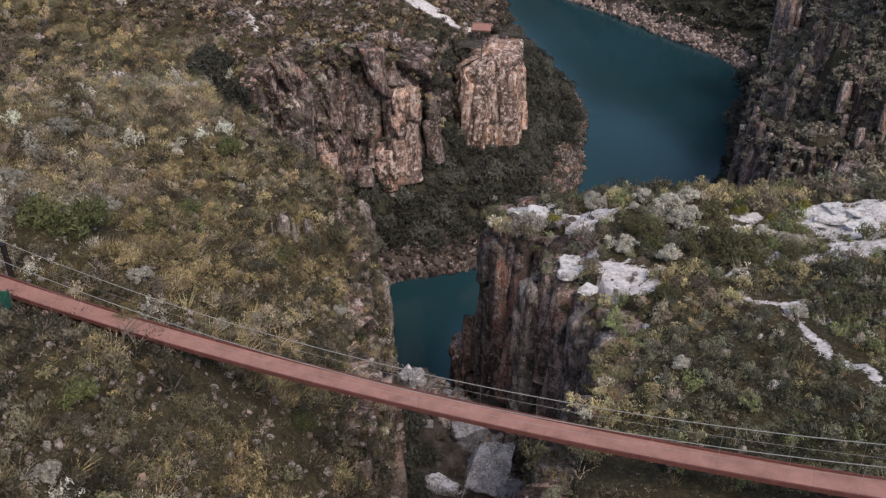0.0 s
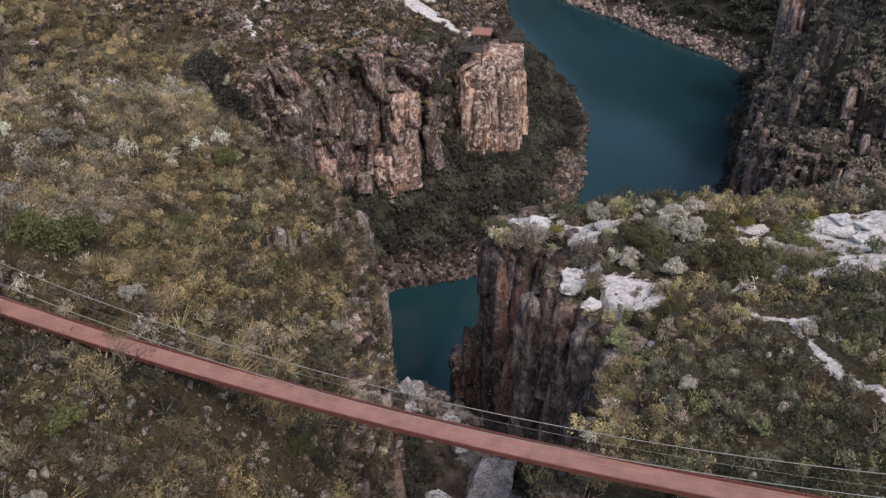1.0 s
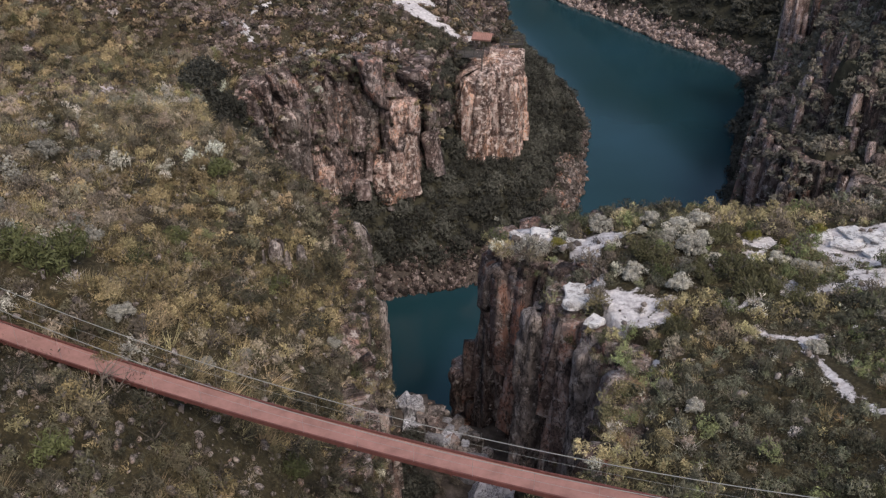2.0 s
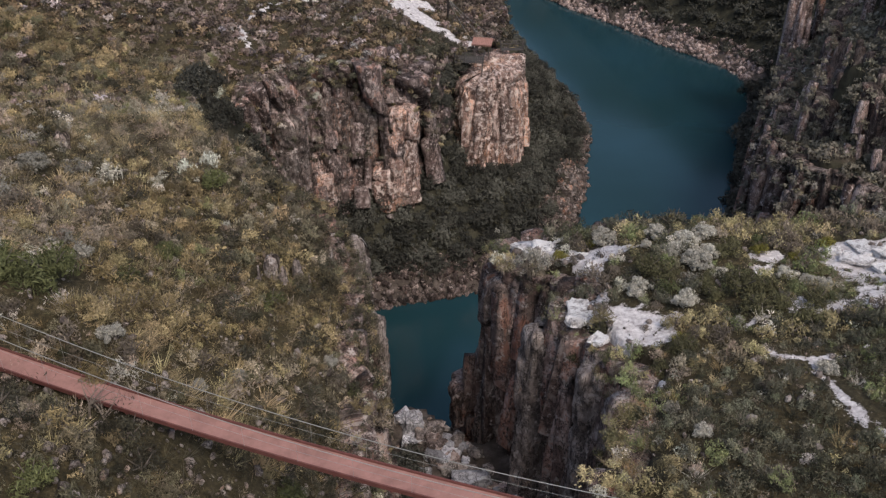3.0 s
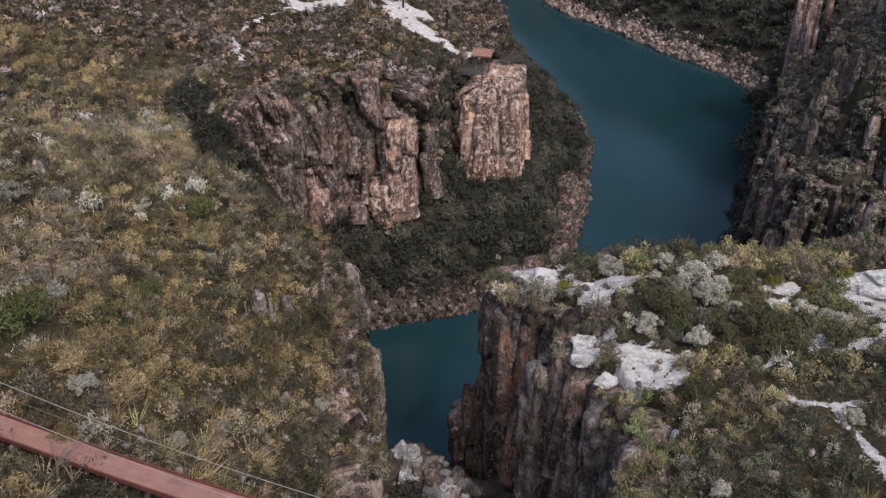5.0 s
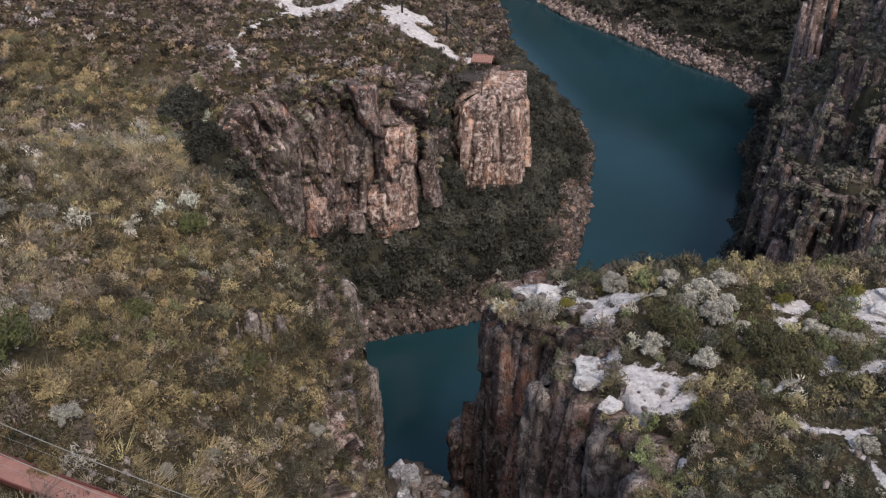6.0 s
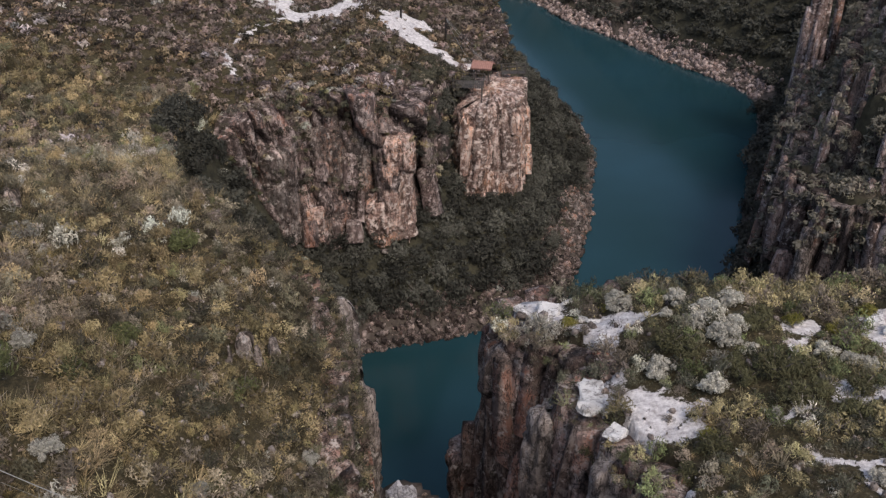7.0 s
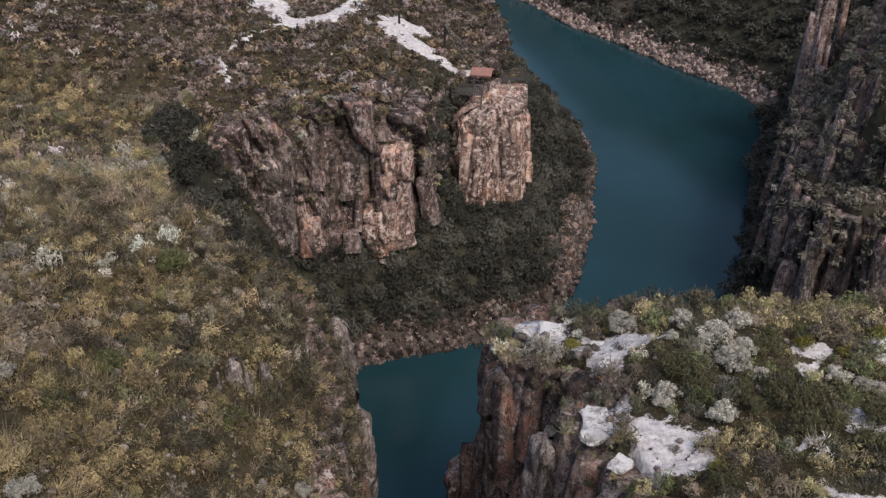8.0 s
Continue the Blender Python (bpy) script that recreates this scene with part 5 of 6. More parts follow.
def trunk_mesh(seed):
    """A tapered trunk that forks into limbs."""
    bm = bmesh.new()
    r = random.Random(seed)
    add_limb(bm, Vector((0, 0, -0.15)), Vector((r.uniform(-.06, .06), r.uniform(-.06, .06), 0.42)), 0.055, 0.04)
    for i in range(5):
        a = i * 1.26 + r.uniform(-0.3, 0.3)
        add_limb(bm, Vector((0, 0, r.uniform(0.25, 0.42))), Vector((0.5 * math.cos(a), 0.5 * math.sin(a), r.uniform(0.6, 0.95))), 0.034, 0.012)
    me = bpy.data.meshes.new("trunk")
    bm.to_mesh(me)
    bm.free()
    me.materials.append(BARK)
    return me


def add_limb(bm, a, b, r1, r2):
    d = b - a
    m = Matrix.Translation((a + b) / 2) @ d.to_track_quat("Z", "Y").to_matrix().to_4x4()
    bmesh.ops.create_cone(bm, cap_ends=True, segments=6, radius1=r1, radius2=r2, depth=d.length, matrix=m)


BARK = plain("grey_bark", (0.13, 0.11, 0.095), 0.9, 0, 0.4, 6.0)
TRUNKS = [trunk_mesh(i) for i in range(4)]


def make_plant(name, category, group, crown_template, color, label, seed, crown_name="crown"):
    """One plant as a thing: trunk and crown under an empty; copied for its repeats."""
    e = tagged(new(name), label, category, group)
    t = new("trunk", TRUNKS[seed % 4])
    t.parent = e
    n = len(crown_template)
    me = mesh_from(crown_name, crown_template, leaves(n // 3), LEAF if crown_name == "foliage" else LEAF_WOOD, False, np.broadcast_to(color, (n, 3)))
    o = new(crown_name, me)
    o.parent = e
    return e


def set_out(makers, pts, sizes, sink=0.05):
    used = [False] * len(makers)
    for i, (p, s) in enumerate(zip(pts, sizes)):
        k = i % len(makers)
        m = Matrix.Translation((p[0], p[1], p[2] - sink)) @ Matrix.Rotation(float(rng.uniform(0, 6.28)), 4, "Z")
        if not used[k]:
            used[k] = True
            makers[k].matrix_basis = m @ Matrix.Diagonal((s, s, s, 1))
            first = makers[k]
        else:
            ob = copy_thing(makers[k], m)
            ob.scale = (s, s, s)


def tinted(c, kind, hue):
    """The headland's green plants are cooler; grey and dry ones keep their tone."""
    return np.where(((kind == 2) | (kind == 4))[:, None], c, c * hue)


def heath(tag, poly, top, box, shrubs, lows, tufts, weights, seed, carpet, hue=np.ones(3)):
    x, y = heath_points(shrubs, *box, poly, -1.0, 0.2)
    k = off_deck(x, y)
    x, y = x[k], y[k]
    c, kind = heath_tints(x, y, seed, weights)
    c = tinted(c, kind, hue)
    size = (0.40 + 0.80 * rng.random(len(x)) ** 1.6) * (np.where(y < 47, 0.72, 1.12) if tag == "headland" else 1.0) * np.where(kind == 3, 0.75, 1)
    spots = heath_spot(x, y, poly, top, -0.06)
    seen = np.argsort(-size + 0.02 * np.abs(y - 46))[:130]
    for i, (word, tint) in enumerate((("olive", OLIVE), ("dark green", DARK), ("silver-grey", SILVER * 0.75), ("straw-coloured", STRAW), ("dry grey-brown", DRY), ("dull green", FRESH))):
        mine = seen[kind[seen] == i]
        makers = [make_plant("shrub", "shrub", "%s shrubs of the %s" % (word, tag), SHRUBS[(i + 2 * j) % 7], tint * (1 if i in (2, 4) else hue) * (0.6 + 0.35 * j), "%s wild shrub among scrub on the %s" % (word, tag), j, "foliage")
                  for j in range(min(3, len(mine)))]
        set_out(makers, spots[mine], size[mine])
    k = np.setdiff1d(np.arange(len(x)), seen)
    straw, k = k[kind[k] == 3], k[kind[k] != 3]
    plant_field(tag + "_scrub", SHRUBS, spots[k], size[k], c[k] * np.where(kind[k] == 2, 0.95, 1.2)[:, None], "mixed olive, grey and green scrub covering the ground", "scrub", rng.uniform(0.8, 1.45, len(k)))
    if len(straw):
        plant_field(tag + "_tall_grass", STRANDS, spots[straw], size[straw] * 1.15, c[straw] * 1.15, "tall straw-coloured grass clumps between the shrubs", "grass")
    x, y = heath_points(lows, *box, poly, -0.9, 0.4)
    k = off_deck(x, y)
    x, y = x[k], y[k]
    c, kind = heath_tints(x, y, seed, weights * np.array((1, 1.1, 0.8, 1, 1.1, 1)))
    c, spots, size = 0.95 * tinted(c, kind, hue), heath_spot(x, y, poly, top, -0.08), 0.24 + 0.36 * rng.random(len(x)) ** 1.5
    k, g = kind != 3, kind == 3
    plant_field(tag + "_undergrowth", LOW, spots[k], size[k], c[k], "low rounded bushes between the shrubs", "undergrowth", rng.uniform(0.7, 1.2, k.sum()))
    if g.any():
        plant_field(tag + "_grass_clumps", STRANDS, spots[g], size[g] * 1.3, c[g] * 1.1, "straw-coloured grass clumps closing the ground", "grass")
    # tints cut to 0.55: shade in the gaps under the shrubs, put into colour
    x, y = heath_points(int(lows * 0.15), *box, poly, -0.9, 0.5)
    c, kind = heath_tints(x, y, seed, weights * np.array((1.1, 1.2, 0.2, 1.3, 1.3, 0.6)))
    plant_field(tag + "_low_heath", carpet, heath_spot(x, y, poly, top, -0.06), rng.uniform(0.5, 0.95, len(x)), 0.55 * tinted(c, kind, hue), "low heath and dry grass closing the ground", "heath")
    x, y = heath_points(int(tufts * 1.2), *box, poly, -0.9, 0.5)
    c, kind = heath_tints(x, y, seed, weights * np.array((1.3, 0.8, 0.6, 1.4, 1.3, 0.5)))
    plant_field(tag + "_brush", BRUSH, heath_spot(x, y, poly, top, -0.04), rng.uniform(0.45, 1.0, len(x)), 0.9 * tinted(c, kind, hue), "dense dry brush of thin stems", "brush")
    x, y = heath_points(tufts, *box, poly, -0.9, 0.6)
    w = fbm(x / 6.0, y / 6.0, seed + 21, 3)
    k = (rng.random(len(x)) < step(0.42, 0.64, w)) & (-x * math.sin(BRIDGE_TURN) + (y - BRIDGE_Y) * math.cos(BRIDGE_TURN) > 0.5)
    x, y = x[k], y[k]
    c = GOLD * rng.uniform(0.5, 0.95, (len(x), 1)) * rng.uniform(0.92, 1.08, (len(x), 3))
    plant_field(tag + "_grass", TUFTS, heath_spot(x, y, poly, top, -0.03), rng.uniform(0.35, 0.75, len(x)), c, "golden dry grass tussocks", "grass")
    x, y = heath_points(tufts, *box, poly, -0.9, 0.4)
    k = rng.random(len(x)) < 0.25 + 0.75 * step(0.5, 0.62, fbm(x / 5, y / 5, seed + 33, 3))
    x, y = x[k], y[k]
    c = DRY * rng.uniform(1.2, 2.2, (len(x), 1))
    plant_field(tag + "_twigs", TWIGS, heath_spot(x, y, poly, top, -0.03), rng.uniform(0.45, 0.95, len(x)), c, "grey leafless bushes among the scrub", "twigs")


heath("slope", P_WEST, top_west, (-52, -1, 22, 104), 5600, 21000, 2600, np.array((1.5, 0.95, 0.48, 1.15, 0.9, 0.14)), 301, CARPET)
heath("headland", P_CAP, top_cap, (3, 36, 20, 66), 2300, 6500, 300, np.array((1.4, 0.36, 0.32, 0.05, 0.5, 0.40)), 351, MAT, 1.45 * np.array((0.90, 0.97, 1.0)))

# the far plateau
x, y = heath_points(14500, -75, 9, 78, 166, P_WEST, -1.2, 0.45)
k = rng.random(len(x)) < np.where(y < 104, 0.5, 1.0)
x, y = x[k], y[k]
c, kind = heath_tints(x, y, 391, (0.8, 0.5, 0.28, 0.1, 1.9, 0.1))
plant_field("plateau_scrub", DISTANT, heath_spot(x, y, P_WEST, top_west, -0.08), 0.32 + 0.95 * rng.random(len(x)) ** 2.2, 0.76 * c * np.array((0.95, 0.88, 0.98)), "grey-brown and olive scrub over the far plateau", "scrub")
# scrub on the shelves of the east side and over its top
x, y = rng.uniform(38, 90, 9000), rng.uniform(76, 176, 9000)
k = (inside_by(x, y, P_EAST) > -1.0) & (np.abs(x) < 6.5 + 0.48 * y) & (inside_by(x, y, P_EAST) < 22)
x, y = x[k], y[k]
c, kind = heath_tints(x, y, 411, (1.1, 1.6, 0.06, 0.0, 0.9, 0.1))
plant_field("east_scrub", DISTANT, on_ground(x, y, -0.1), rng.uniform(0.5, 1.4, len(x)), 1.4 * (0.3 * c + 0.7 * c.mean(0)) * np.array((0.90, 0.96, 1.08)), "dark scrub over the shelves of the east cliffs", "scrub", mat=LEAF_WOOD)


def cliff_plants(name, l, poly, top, count, depth, out, lean, size, weights, seed, label, shapes, shade=0.8, even=0.0):
    """Bushes rooted in the joints of a rock face, thicker towards its top."""
    x, y = along(l, count, -0.4, 0.4)
    nx, ny = outward(x, y, poly)
    low = rng.random(count) ** 1.6 * depth
    o = rng.uniform(*out, count) + lean * low
    z = top(x - 1.5 * nx, y - 1.5 * ny) - 0.4 - low
    x, y = x + nx * o, y + ny * o
    k = z > talus(x, y) - 0.3
    x, y, z = x[k], y[k], z[k]
    c, kind = heath_tints(x, y, seed, weights)
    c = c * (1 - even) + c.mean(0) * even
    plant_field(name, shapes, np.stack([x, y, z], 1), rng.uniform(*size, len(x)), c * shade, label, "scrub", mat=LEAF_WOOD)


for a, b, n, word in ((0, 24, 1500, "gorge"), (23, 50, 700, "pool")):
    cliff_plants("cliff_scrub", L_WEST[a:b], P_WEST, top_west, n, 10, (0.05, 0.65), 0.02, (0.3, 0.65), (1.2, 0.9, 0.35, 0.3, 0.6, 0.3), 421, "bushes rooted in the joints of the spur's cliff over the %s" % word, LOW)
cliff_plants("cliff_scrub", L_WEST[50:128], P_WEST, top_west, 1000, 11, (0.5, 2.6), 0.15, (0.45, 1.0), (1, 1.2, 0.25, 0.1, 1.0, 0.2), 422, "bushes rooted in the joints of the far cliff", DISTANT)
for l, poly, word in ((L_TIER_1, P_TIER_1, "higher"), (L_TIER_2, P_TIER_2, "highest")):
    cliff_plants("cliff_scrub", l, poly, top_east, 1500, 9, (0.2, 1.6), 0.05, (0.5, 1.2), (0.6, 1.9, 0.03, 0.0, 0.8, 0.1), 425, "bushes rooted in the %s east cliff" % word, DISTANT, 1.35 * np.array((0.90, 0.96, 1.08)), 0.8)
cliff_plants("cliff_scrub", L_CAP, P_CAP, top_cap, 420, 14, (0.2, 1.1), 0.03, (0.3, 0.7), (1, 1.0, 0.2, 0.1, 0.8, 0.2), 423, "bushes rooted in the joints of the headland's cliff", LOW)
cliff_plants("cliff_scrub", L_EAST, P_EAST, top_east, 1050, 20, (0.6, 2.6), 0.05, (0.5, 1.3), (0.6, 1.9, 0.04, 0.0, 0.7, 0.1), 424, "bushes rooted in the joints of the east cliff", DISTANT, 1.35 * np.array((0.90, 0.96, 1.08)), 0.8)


def rim_plants(name, l, poly, top, count, out, size, weights, seed, label, fall, shapes, shade=0.9, mat=None):
    """Scrub that hangs over the edge of a cliff."""
    x, y = along(l, count, -out, out)
    d = inside_by(x, y, poly)
    k = (d > -out) & (d < 0.6) & (sand_at(x, y) < 0.25) & ((x < 2) | (x > 9) | (y < 60))
    x, y, d = x[k], y[k], d[k]
    c, kind = heath_tints(x, y, seed, weights)
    z = top(x, y) - fall * np.maximum(-d, 0) - 0.25 + rng.uniform(-0.3, 0.1, len(x))
    plant_field(name, shapes, np.stack([x, y, z], 1), rng.uniform(*size, len(x)), c * shade, label, "scrub", mat=mat)


rim_plants("rim_scrub", L_WEST[:50], P_WEST, top_west, 2600, 1.3, (0.25, 0.6), np.array((1, 0.9, 0.4, 0.2, 1.2, 0.2)), 301, "mixed scrub hanging over the hillside's edge", 1.6, LOW)
rim_plants("rim_scrub", L_WEST[50:128], P_WEST, top_west, 800, 2.4, (0.4, 0.9), np.array((1, 0.9, 0.4, 0.3, 1.2, 0.2)), 391, "grey-brown scrub hanging over the far cliff", 0.9, DISTANT)
rim_plants("rim_scrub", L_CAP, P_CAP, top_cap, 520, 1.5, (0.3, 0.65), np.array((1, 0.9, 0.15, 0.1, 0.6, 0.4)), 351, "scrub along the edge of the headland", 0.8, LOW)
for l, poly, n in ((L_EAST, P_EAST, 700), (L_TIER_1, P_TIER_1, 600), (L_TIER_2, P_TIER_2, 600)):
    rim_plants("rim_scrub", l, poly, top_east, n, 2.2, (0.6, 1.3), np.array((0.5, 2.0, 0.02, 0.0, 0.7, 0.1)), 441, "dark scrub hanging over the east cliffs", 0.9, DISTANT, 1.0 * np.array((0.86, 0.96, 1.14)), LEAF_WOOD)


# ---- woods below the cliffs ----
def wood_points(count, box, gap, test):
    x, y = rng.uniform(box[0], box[1], count), rng.uniform(box[2], box[3], count)
    k = test(x, y)
    x, y = x[k], y[k]
    taken = []
    grid = {}
    for i, (a, b) in enumerate(zip(x, y)):
        key = (int(a // gap), int(b // gap))
        if all(math.hypot(a - p, b - q) > gap for u in (-1, 0, 1) for v in (-1, 0, 1) for p, q in grid.get((key[0] + u, key[1] + v), ())):
            grid.setdefault(key, []).append((a, b))
            taken.append(i)
    return x[taken], y[taken]


def low_woods(x, y):
    w = inside_by(x, y, W_FAR)
    strip = np.where(y < 94 * S, 2.6, np.where(y < 106 * S, 3.8, 1.6))
    return (w > strip + 1.5 * (fbm(x / 4, y / 4, 55) - 0.5)) & (inside_by(x, y, P_WEST) < 0.3) & (inside_by(x, y, PILLAR) < -1.6)


def east_woods(x, y):
    e = inside_by(x, y, W_EAST)
    return (e > np.where(y > 134 * S, 3.6, 0.4)) & (inside_by(x, y, P_EAST) < -0.2)


x, y = wood_points(9000, (-30, 28, 62, 190), 1.75, low_woods)
p = on_ground(x, y, -0.4)
order = np.argsort(p[:, 1])
p = p[order]
near, rest = p[:220], p[220:]
makers = [make_plant("tree", "tree", "trees of the lower woods", TREES[i % 6] * np.array([1, 1, 1.15]), WOODS * k, l, i)
          for i, (k, l) in enumerate(((0.55, "dark green low tree in dense wood below the cliff"), (1.15, "dull green low tree in dense wood below the cliff"), (0.85, "dark bushy tree on wooded scree"),
                                      (1.65, "olive green low tree on wooded scree"), (0.7, "very dark bushy tree on wooded scree"), (1.35, "dull olive tree below the cliff")))]
set_out(makers, near, rng.uniform(1.4, 2.5, len(near)))
if len(rest):
    plant_field("lower_wood", TREES, rest, rng.uniform(1.3, 2.4, len(rest)), WOODS * rng.uniform(0.45, 1.7, (len(rest), 1)), "dark dense wood on the scree by the water", "wood", mat=LEAF_WOOD)
x, y = wood_points(16000, (22, 95, 70, 235), 2.0, east_woods)
p = on_ground(x, y, -0.5)
plant_field("east_wood", FAR_TREES, p, rng.uniform(1.5, 2.9, len(p)), WOODS * rng.uniform(0.4, 1.35, (len(p), 1)), "dark dense wood over the far bank", "wood", mat=LEAF_WOOD)
x, y = rng.uniform(22, 95, 8000), rng.uniform(70, 225, 8000)
k = east_woods(x, y) & (np.abs(x) < 6.5 + 0.48 * y)
plant_field("east_undergrowth", DISTANT, on_ground(x[k], y[k], -0.1), rng.uniform(0.6, 1.2, k.sum()), WOODS * rng.uniform(0.4, 1.1, (k.sum(), 1)), "dark undergrowth between the trees of the far bank", "undergrowth", mat=LEAF_WOOD)
# trees on the ledges of the east cliff's lower half
x, y = along(L_EAST, 800, -0.5, 0.5)
nx, ny = outward(x, y, P_EAST)
o = rng.uniform(1.5, 4.2, 800)
x, y = x + nx * o, y + ny * o
z = talus(x, y) + (11.0 - 2.4 * o) * rng.random(800) ** 1.2
k = (fbm(x / 3.5, y / 3.5, 457, 2) < 0.58) & (inside_by(x, y, W_EAST) > 0.2) & ((np.hypot(x - 38.3, y - 96.8) > 3.0) | (z < 6.0))
plant_field("ledge_trees", FAR_TREES, np.stack([x, y, z - 0.4], 1)[k], rng.uniform(1.1, 2.1, k.sum()), WOODS * rng.uniform(0.4, 1.4, (k.sum(), 1)), "dark trees on the lower ledges of the east cliff", "trees", mat=LEAF_WOOD)
# dark bushes above the gully, between the path and the cliff
x, y = rng.uniform(-6, 4, 120), rng.uniform(116, 134, 120)
k = (sand_at(x, y) < 0.2) & (inside_by(x, y, P_WEST) > -1.5) & (x - 0.35 * (y - 116) > -6)
plant_field("gully_bushes", TREES, heath_spot(x[k], y[k], P_WEST, top_west, -0.3), rng.uniform(0.8, 1.6, k.sum()), DARK * rng.uniform(0.8, 1.4, (k.sum(), 1)), "dark bushes above the gully by the path", "bushes", mat=LEAF_WOOD)
# trees that fill the gully between the cliff and the pillar
l = L_WEST[(L_WEST[:, 1] > 113) & (L_WEST[:, 1] < 127) & (L_WEST[:, 0] > -6)]
x, y = along(l, 90, -0.4, 0.4)
nx, ny = outward(x, y, P_WEST)
o = rng.uniform(1.2, 3.2, 90)
x, y, z = x + nx * o, y + ny * o, np.maximum(talus(x + nx * o, y + ny * o), 11.0 + rng.random(90) * 10.5)
plant_field("gully_trees", TREES, np.stack([x, y, z - 0.4], 1), rng.uniform(0.9, 1.7, 90), WOODS * rng.uniform(0.5, 1.4, (90, 1)), "dark trees climbing the gully beside the pillar", "trees", mat=LEAF_WOOD)
# trees that close the head of the ravine
x, y = rng.uniform(-27, -16, 90), rng.uniform(80, 103, 90)
k = inside_by(x, y, P_WEST) < 1.0
plant_field("ravine_trees", TREES, on_ground(x[k], y[k], -0.4), rng.uniform(1.0, 1.9, k.sum()), WOODS * rng.uniform(0.45, 1.2, (k.sum(), 1)), "dark trees closing the head of the ravine", "trees", mat=LEAF_WOOD)
# bushes round the foot of the rock pillar
a = rng.uniform(0, 2 * np.pi, 70)
ring = PILLAR.mean(0) + np.stack([np.cos(a) * rng.uniform(4.6, 6.2, 70), np.sin(a) * rng.uniform(4.4, 5.8, 70)], 1)
ring = ring[inside_by(ring[:, 0], ring[:, 1], P_WEST) < 0.5]
plant_field("pillar_bushes", TREES, on_ground(ring[:, 0], ring[:, 1], -0.1), rng.uniform(0.5, 0.9, len(ring)), WOODS * rng.uniform(0.8, 1.5, (len(ring), 1)), "dark bushes round the foot of the pillar", "bushes", mat=LEAF_WOOD)
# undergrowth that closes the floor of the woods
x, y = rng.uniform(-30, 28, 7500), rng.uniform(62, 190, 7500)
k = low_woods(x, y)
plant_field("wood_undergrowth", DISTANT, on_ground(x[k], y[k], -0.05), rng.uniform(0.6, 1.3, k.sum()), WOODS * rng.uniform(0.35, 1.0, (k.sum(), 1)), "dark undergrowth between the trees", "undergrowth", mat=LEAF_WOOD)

# dark bushes in the bed of the gorge, brown ones on its ledge
x, y = rng.uniform(-4.0, -0.9, 34), rng.uniform(43, 57, 34)
plant_field("gorge_bushes", TREES, on_ground(x, y, -0.1), rng.uniform(0.9, 1.7, 34), WOODS * rng.uniform(0.7, 1.3, (34, 1)), "dark bushes filling the shaded side of the gorge bed", "bushes")
x, y = rng.uniform(-0.6, 1.5, 26), rng.uniform(46, 55, 26)
plant_field("gorge_bushes", SHRUBS, on_ground(x, y, -0.05), rng.uniform(0.4, 0.9, 26), DRY * rng.uniform(0.4, 0.9, (26, 1)), "brown dry bushes on the ledge beside the slab", "bushes")
x, y = rng.uniform(5.4, 8.2, 46), rng.uniform(41, 57, 46)
plant_field("gorge_bushes", TREES, on_ground(x, y, -0.1), rng.uniform(0.7, 1.3, 46), WOODS * rng.uniform(0.6, 1.1, (46, 1)), "dark bushes at the foot of the headland's cliff", "bushes")

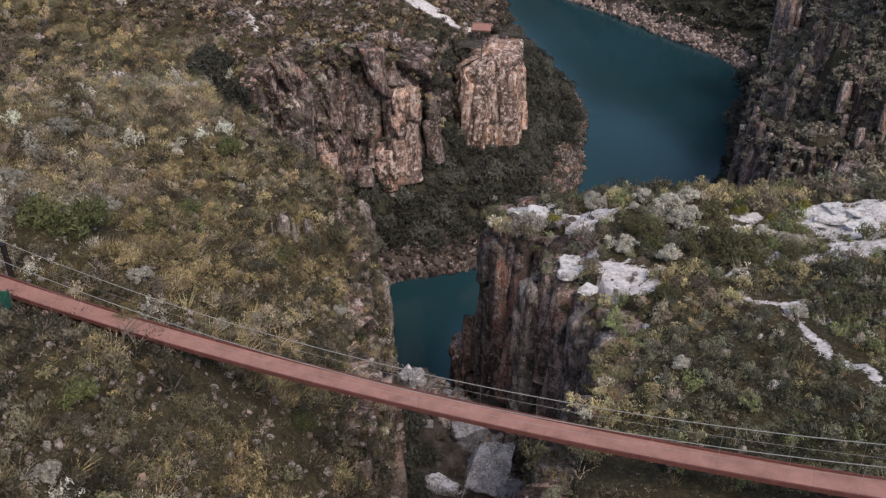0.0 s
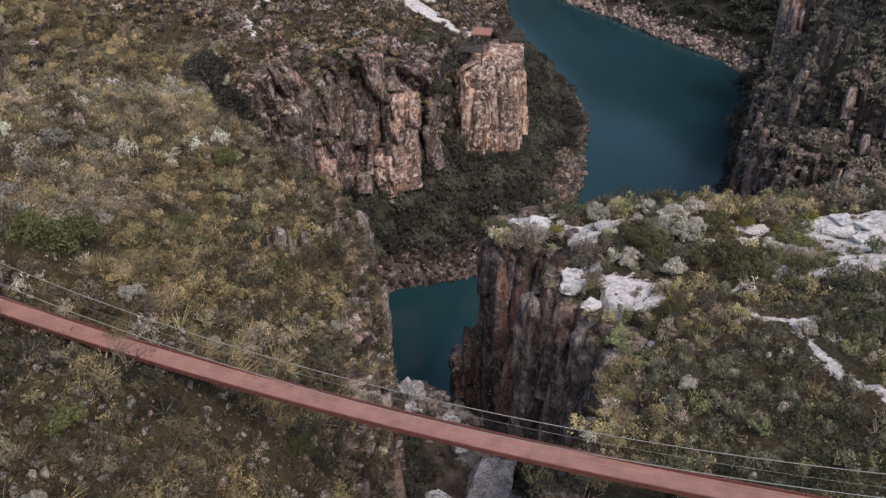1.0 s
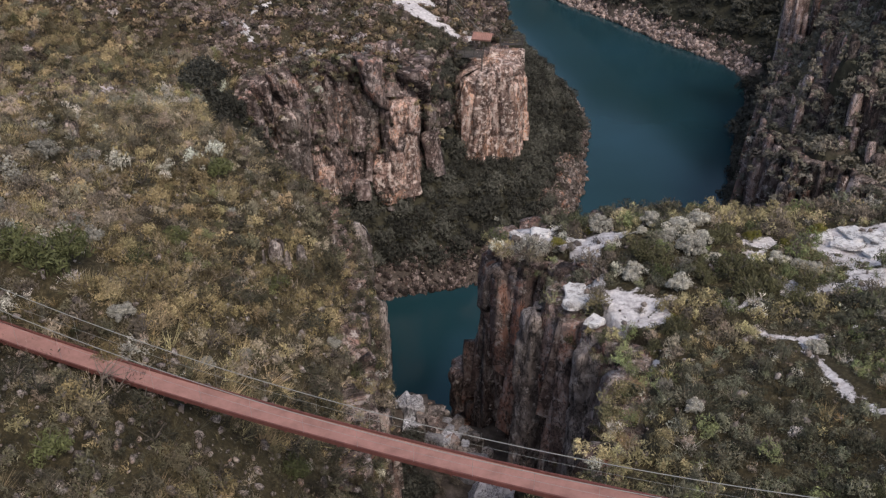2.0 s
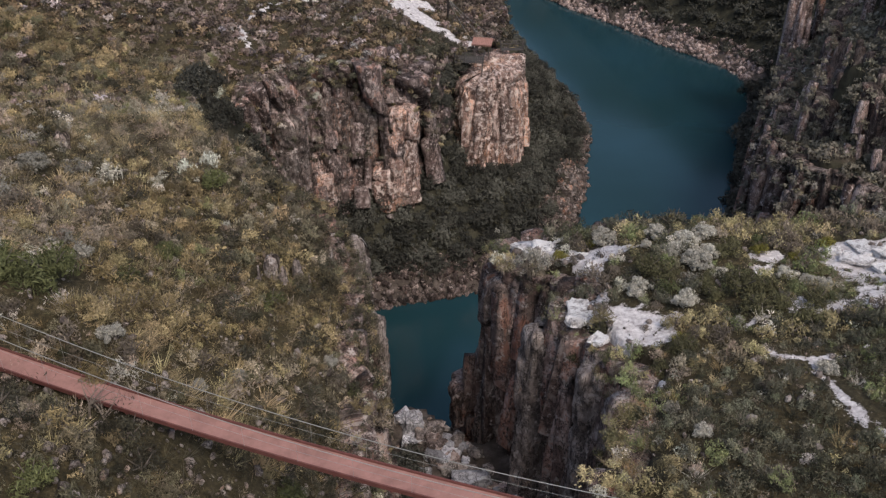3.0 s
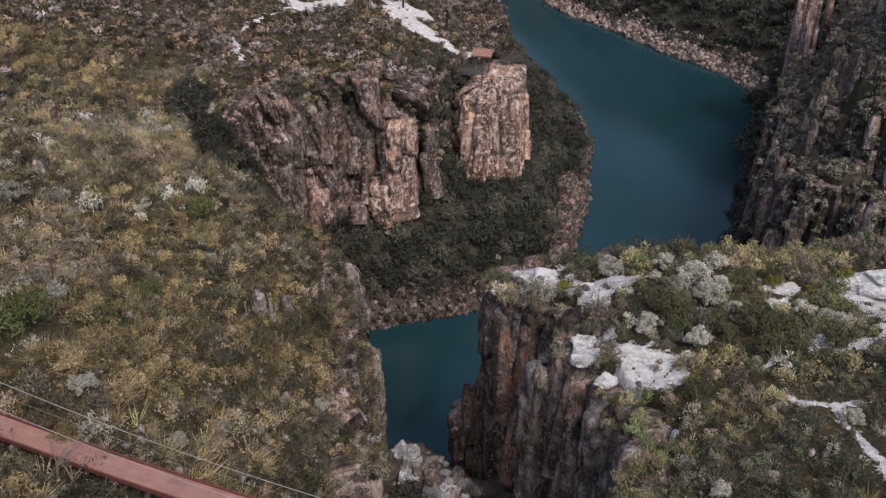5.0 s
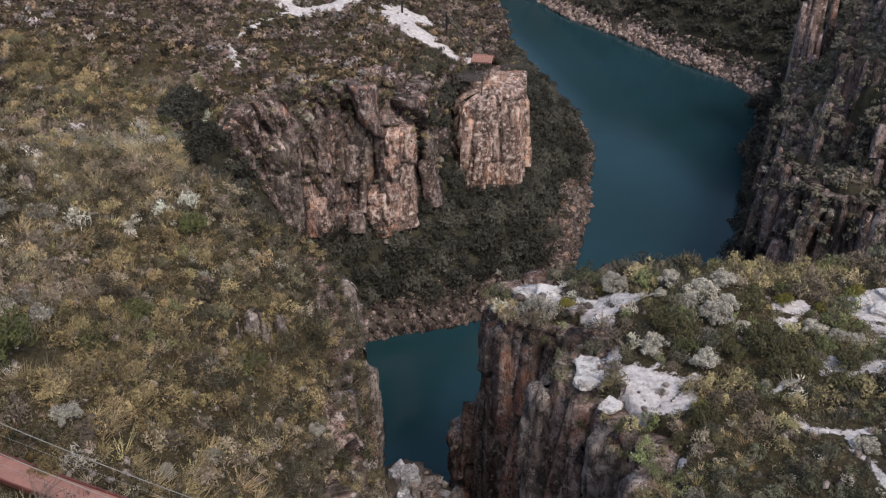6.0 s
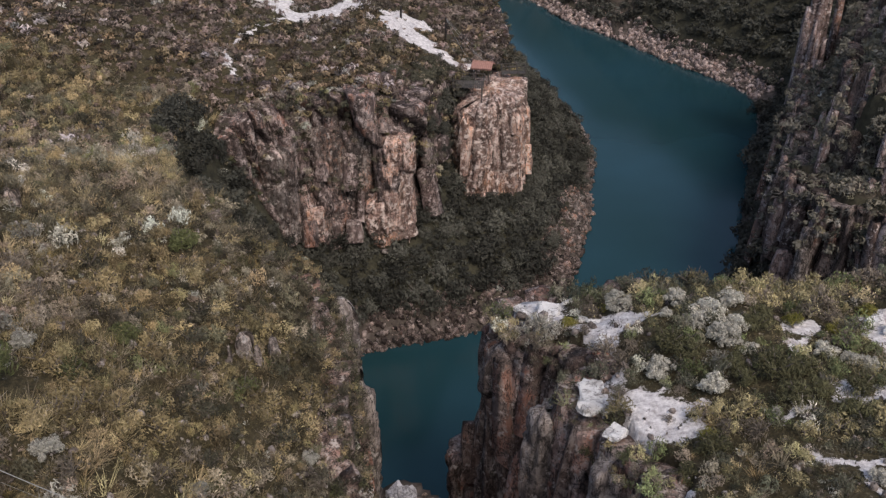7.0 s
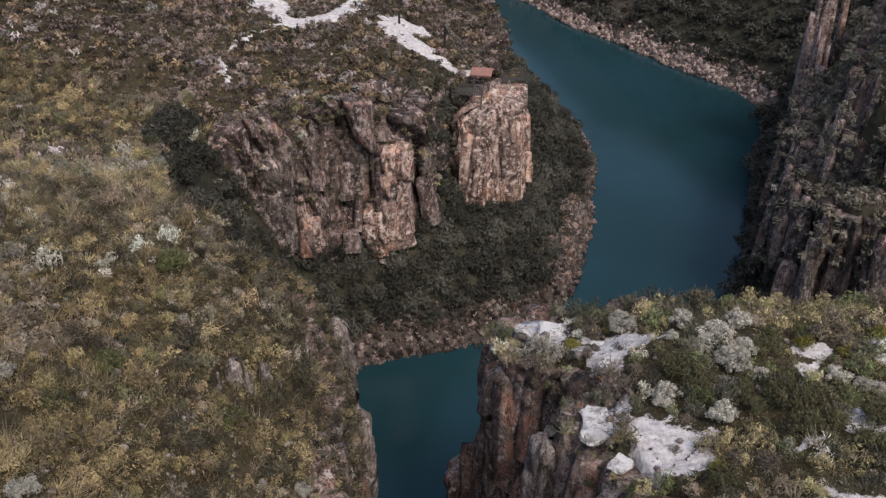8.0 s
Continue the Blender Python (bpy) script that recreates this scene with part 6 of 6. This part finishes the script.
# ---- single shrubs of the headland ----
PUFF = [leaf_cloud(3400, 0.05, 42, 0.80, 0.95, 500 + i, flat=0.3, lump=(0.15, 0.27), slim=0.2) for i in range(4)]
DENSE = [leaf_cloud(1900, 0.06, 26, 0.72, 0.85, 520 + i, lump=(0.18, 0.36)) for i in range(4)]
THIN = [leaf_cloud(700, 0.06, 12, 0.66, 0.62, 540 + i, flat=1.0) for i in range(3)]
for label, group, shapes, tint, spots in (
        ("rounded silver-grey shrub with cauliflower-like crown on the sandy headland", "silver shrubs of the headland", PUFF, SILVER, SILVER_AT),
        ("dense olive green shrub on the headland", "olive shrubs of the headland", DENSE, np.array((0.092, 0.088, 0.045)), OLIVE_AT),
        ("yellow-green shrub at the edge of white sand", "yellow-green shrubs", DENSE, YELLOW * 0.75, YELLOW_AT),
        ("thin grey-brown dry shrub on white sand", "dry shrubs of the headland", THIN, DRY * 0.8, DRY_AT),
        ("fresh green bush on the golden hillside", "green bushes of the hillside", DENSE, FRESH, GREEN_SLOPE),
        ("silver-grey bush on the golden hillside", "silver bushes of the hillside", PUFF, SILVER * 0.62, SILVER_SLOPE)):
    makers = [make_plant("shrub", "shrub", group, t, tint * (0.85 + 0.15 * i), label, i, "foliage") for i, t in enumerate(shapes)]
    q = np.array(spots)
    set_out(makers, on_ground(q[:, 0], q[:, 1]), q[:, 2] * 1.05, 0.06)


# ---- a bare tree whose boughs reach over the footbridge ----
def bare_tree(x, y, h, seed):
    tree = tagged(new("bare_tree"), "small leafless tree with pale boughs beside the footbridge", "tree")
    r = random.Random(seed)
    foot = Vector((x, y, ground_z(x, y) - 0.2))
    bm = bmesh.new()
    add_limb(bm, foot, foot + Vector((0.1, 0.1, 0.5 * h)), 0.07, 0.045)
    part("trunk", bm, BARK_PALE, tree)
    for i in range(7):
        a = r.uniform(-0.4, 2.6)
        p = foot + Vector((0.1, 0.1, r.uniform(0.35, 0.5) * h))
        bm = bmesh.new()
        d = Vector((math.cos(a), math.sin(a), 0.9)).normalized() * h * 0.22
        rad = 0.035
        for k in range(4):
            q = p + d
            add_limb(bm, p, q, rad, rad * 0.7)
            add_limb(bm, q, q + Vector((r.uniform(-1, 1), r.uniform(-1, 1), r.uniform(0, 1))).normalized() * h * 0.16, rad * 0.5, 0.006)
            d = (d + Vector((r.uniform(-1, 1), r.uniform(-1, 1), r.uniform(-0.6, 0.6))) * h * 0.10)
            p, rad = q, rad * 0.7
        part("bough", bm, BARK_PALE, tree)
    return tree


BARK_PALE = plain("pale_dead_wood", (0.17, 0.14, 0.115), 0.9, 0, 0.3, 7.0)
bare_tree(-15.3, 36.5, 1.7, 5)
bare_tree(-14.6, 36.0, 1.3, 8)

overhang = make_plant("shrub", "shrub", "", DENSE[1], OLIVE * 0.8, "grey-olive bush leaning over the edge of the footbridge", 1, "foliage")
overhang.matrix_basis = pose(-15.55, 38.45, 36.95) @ Matrix.Diagonal((0.85, 0.75, 1.25, 1))
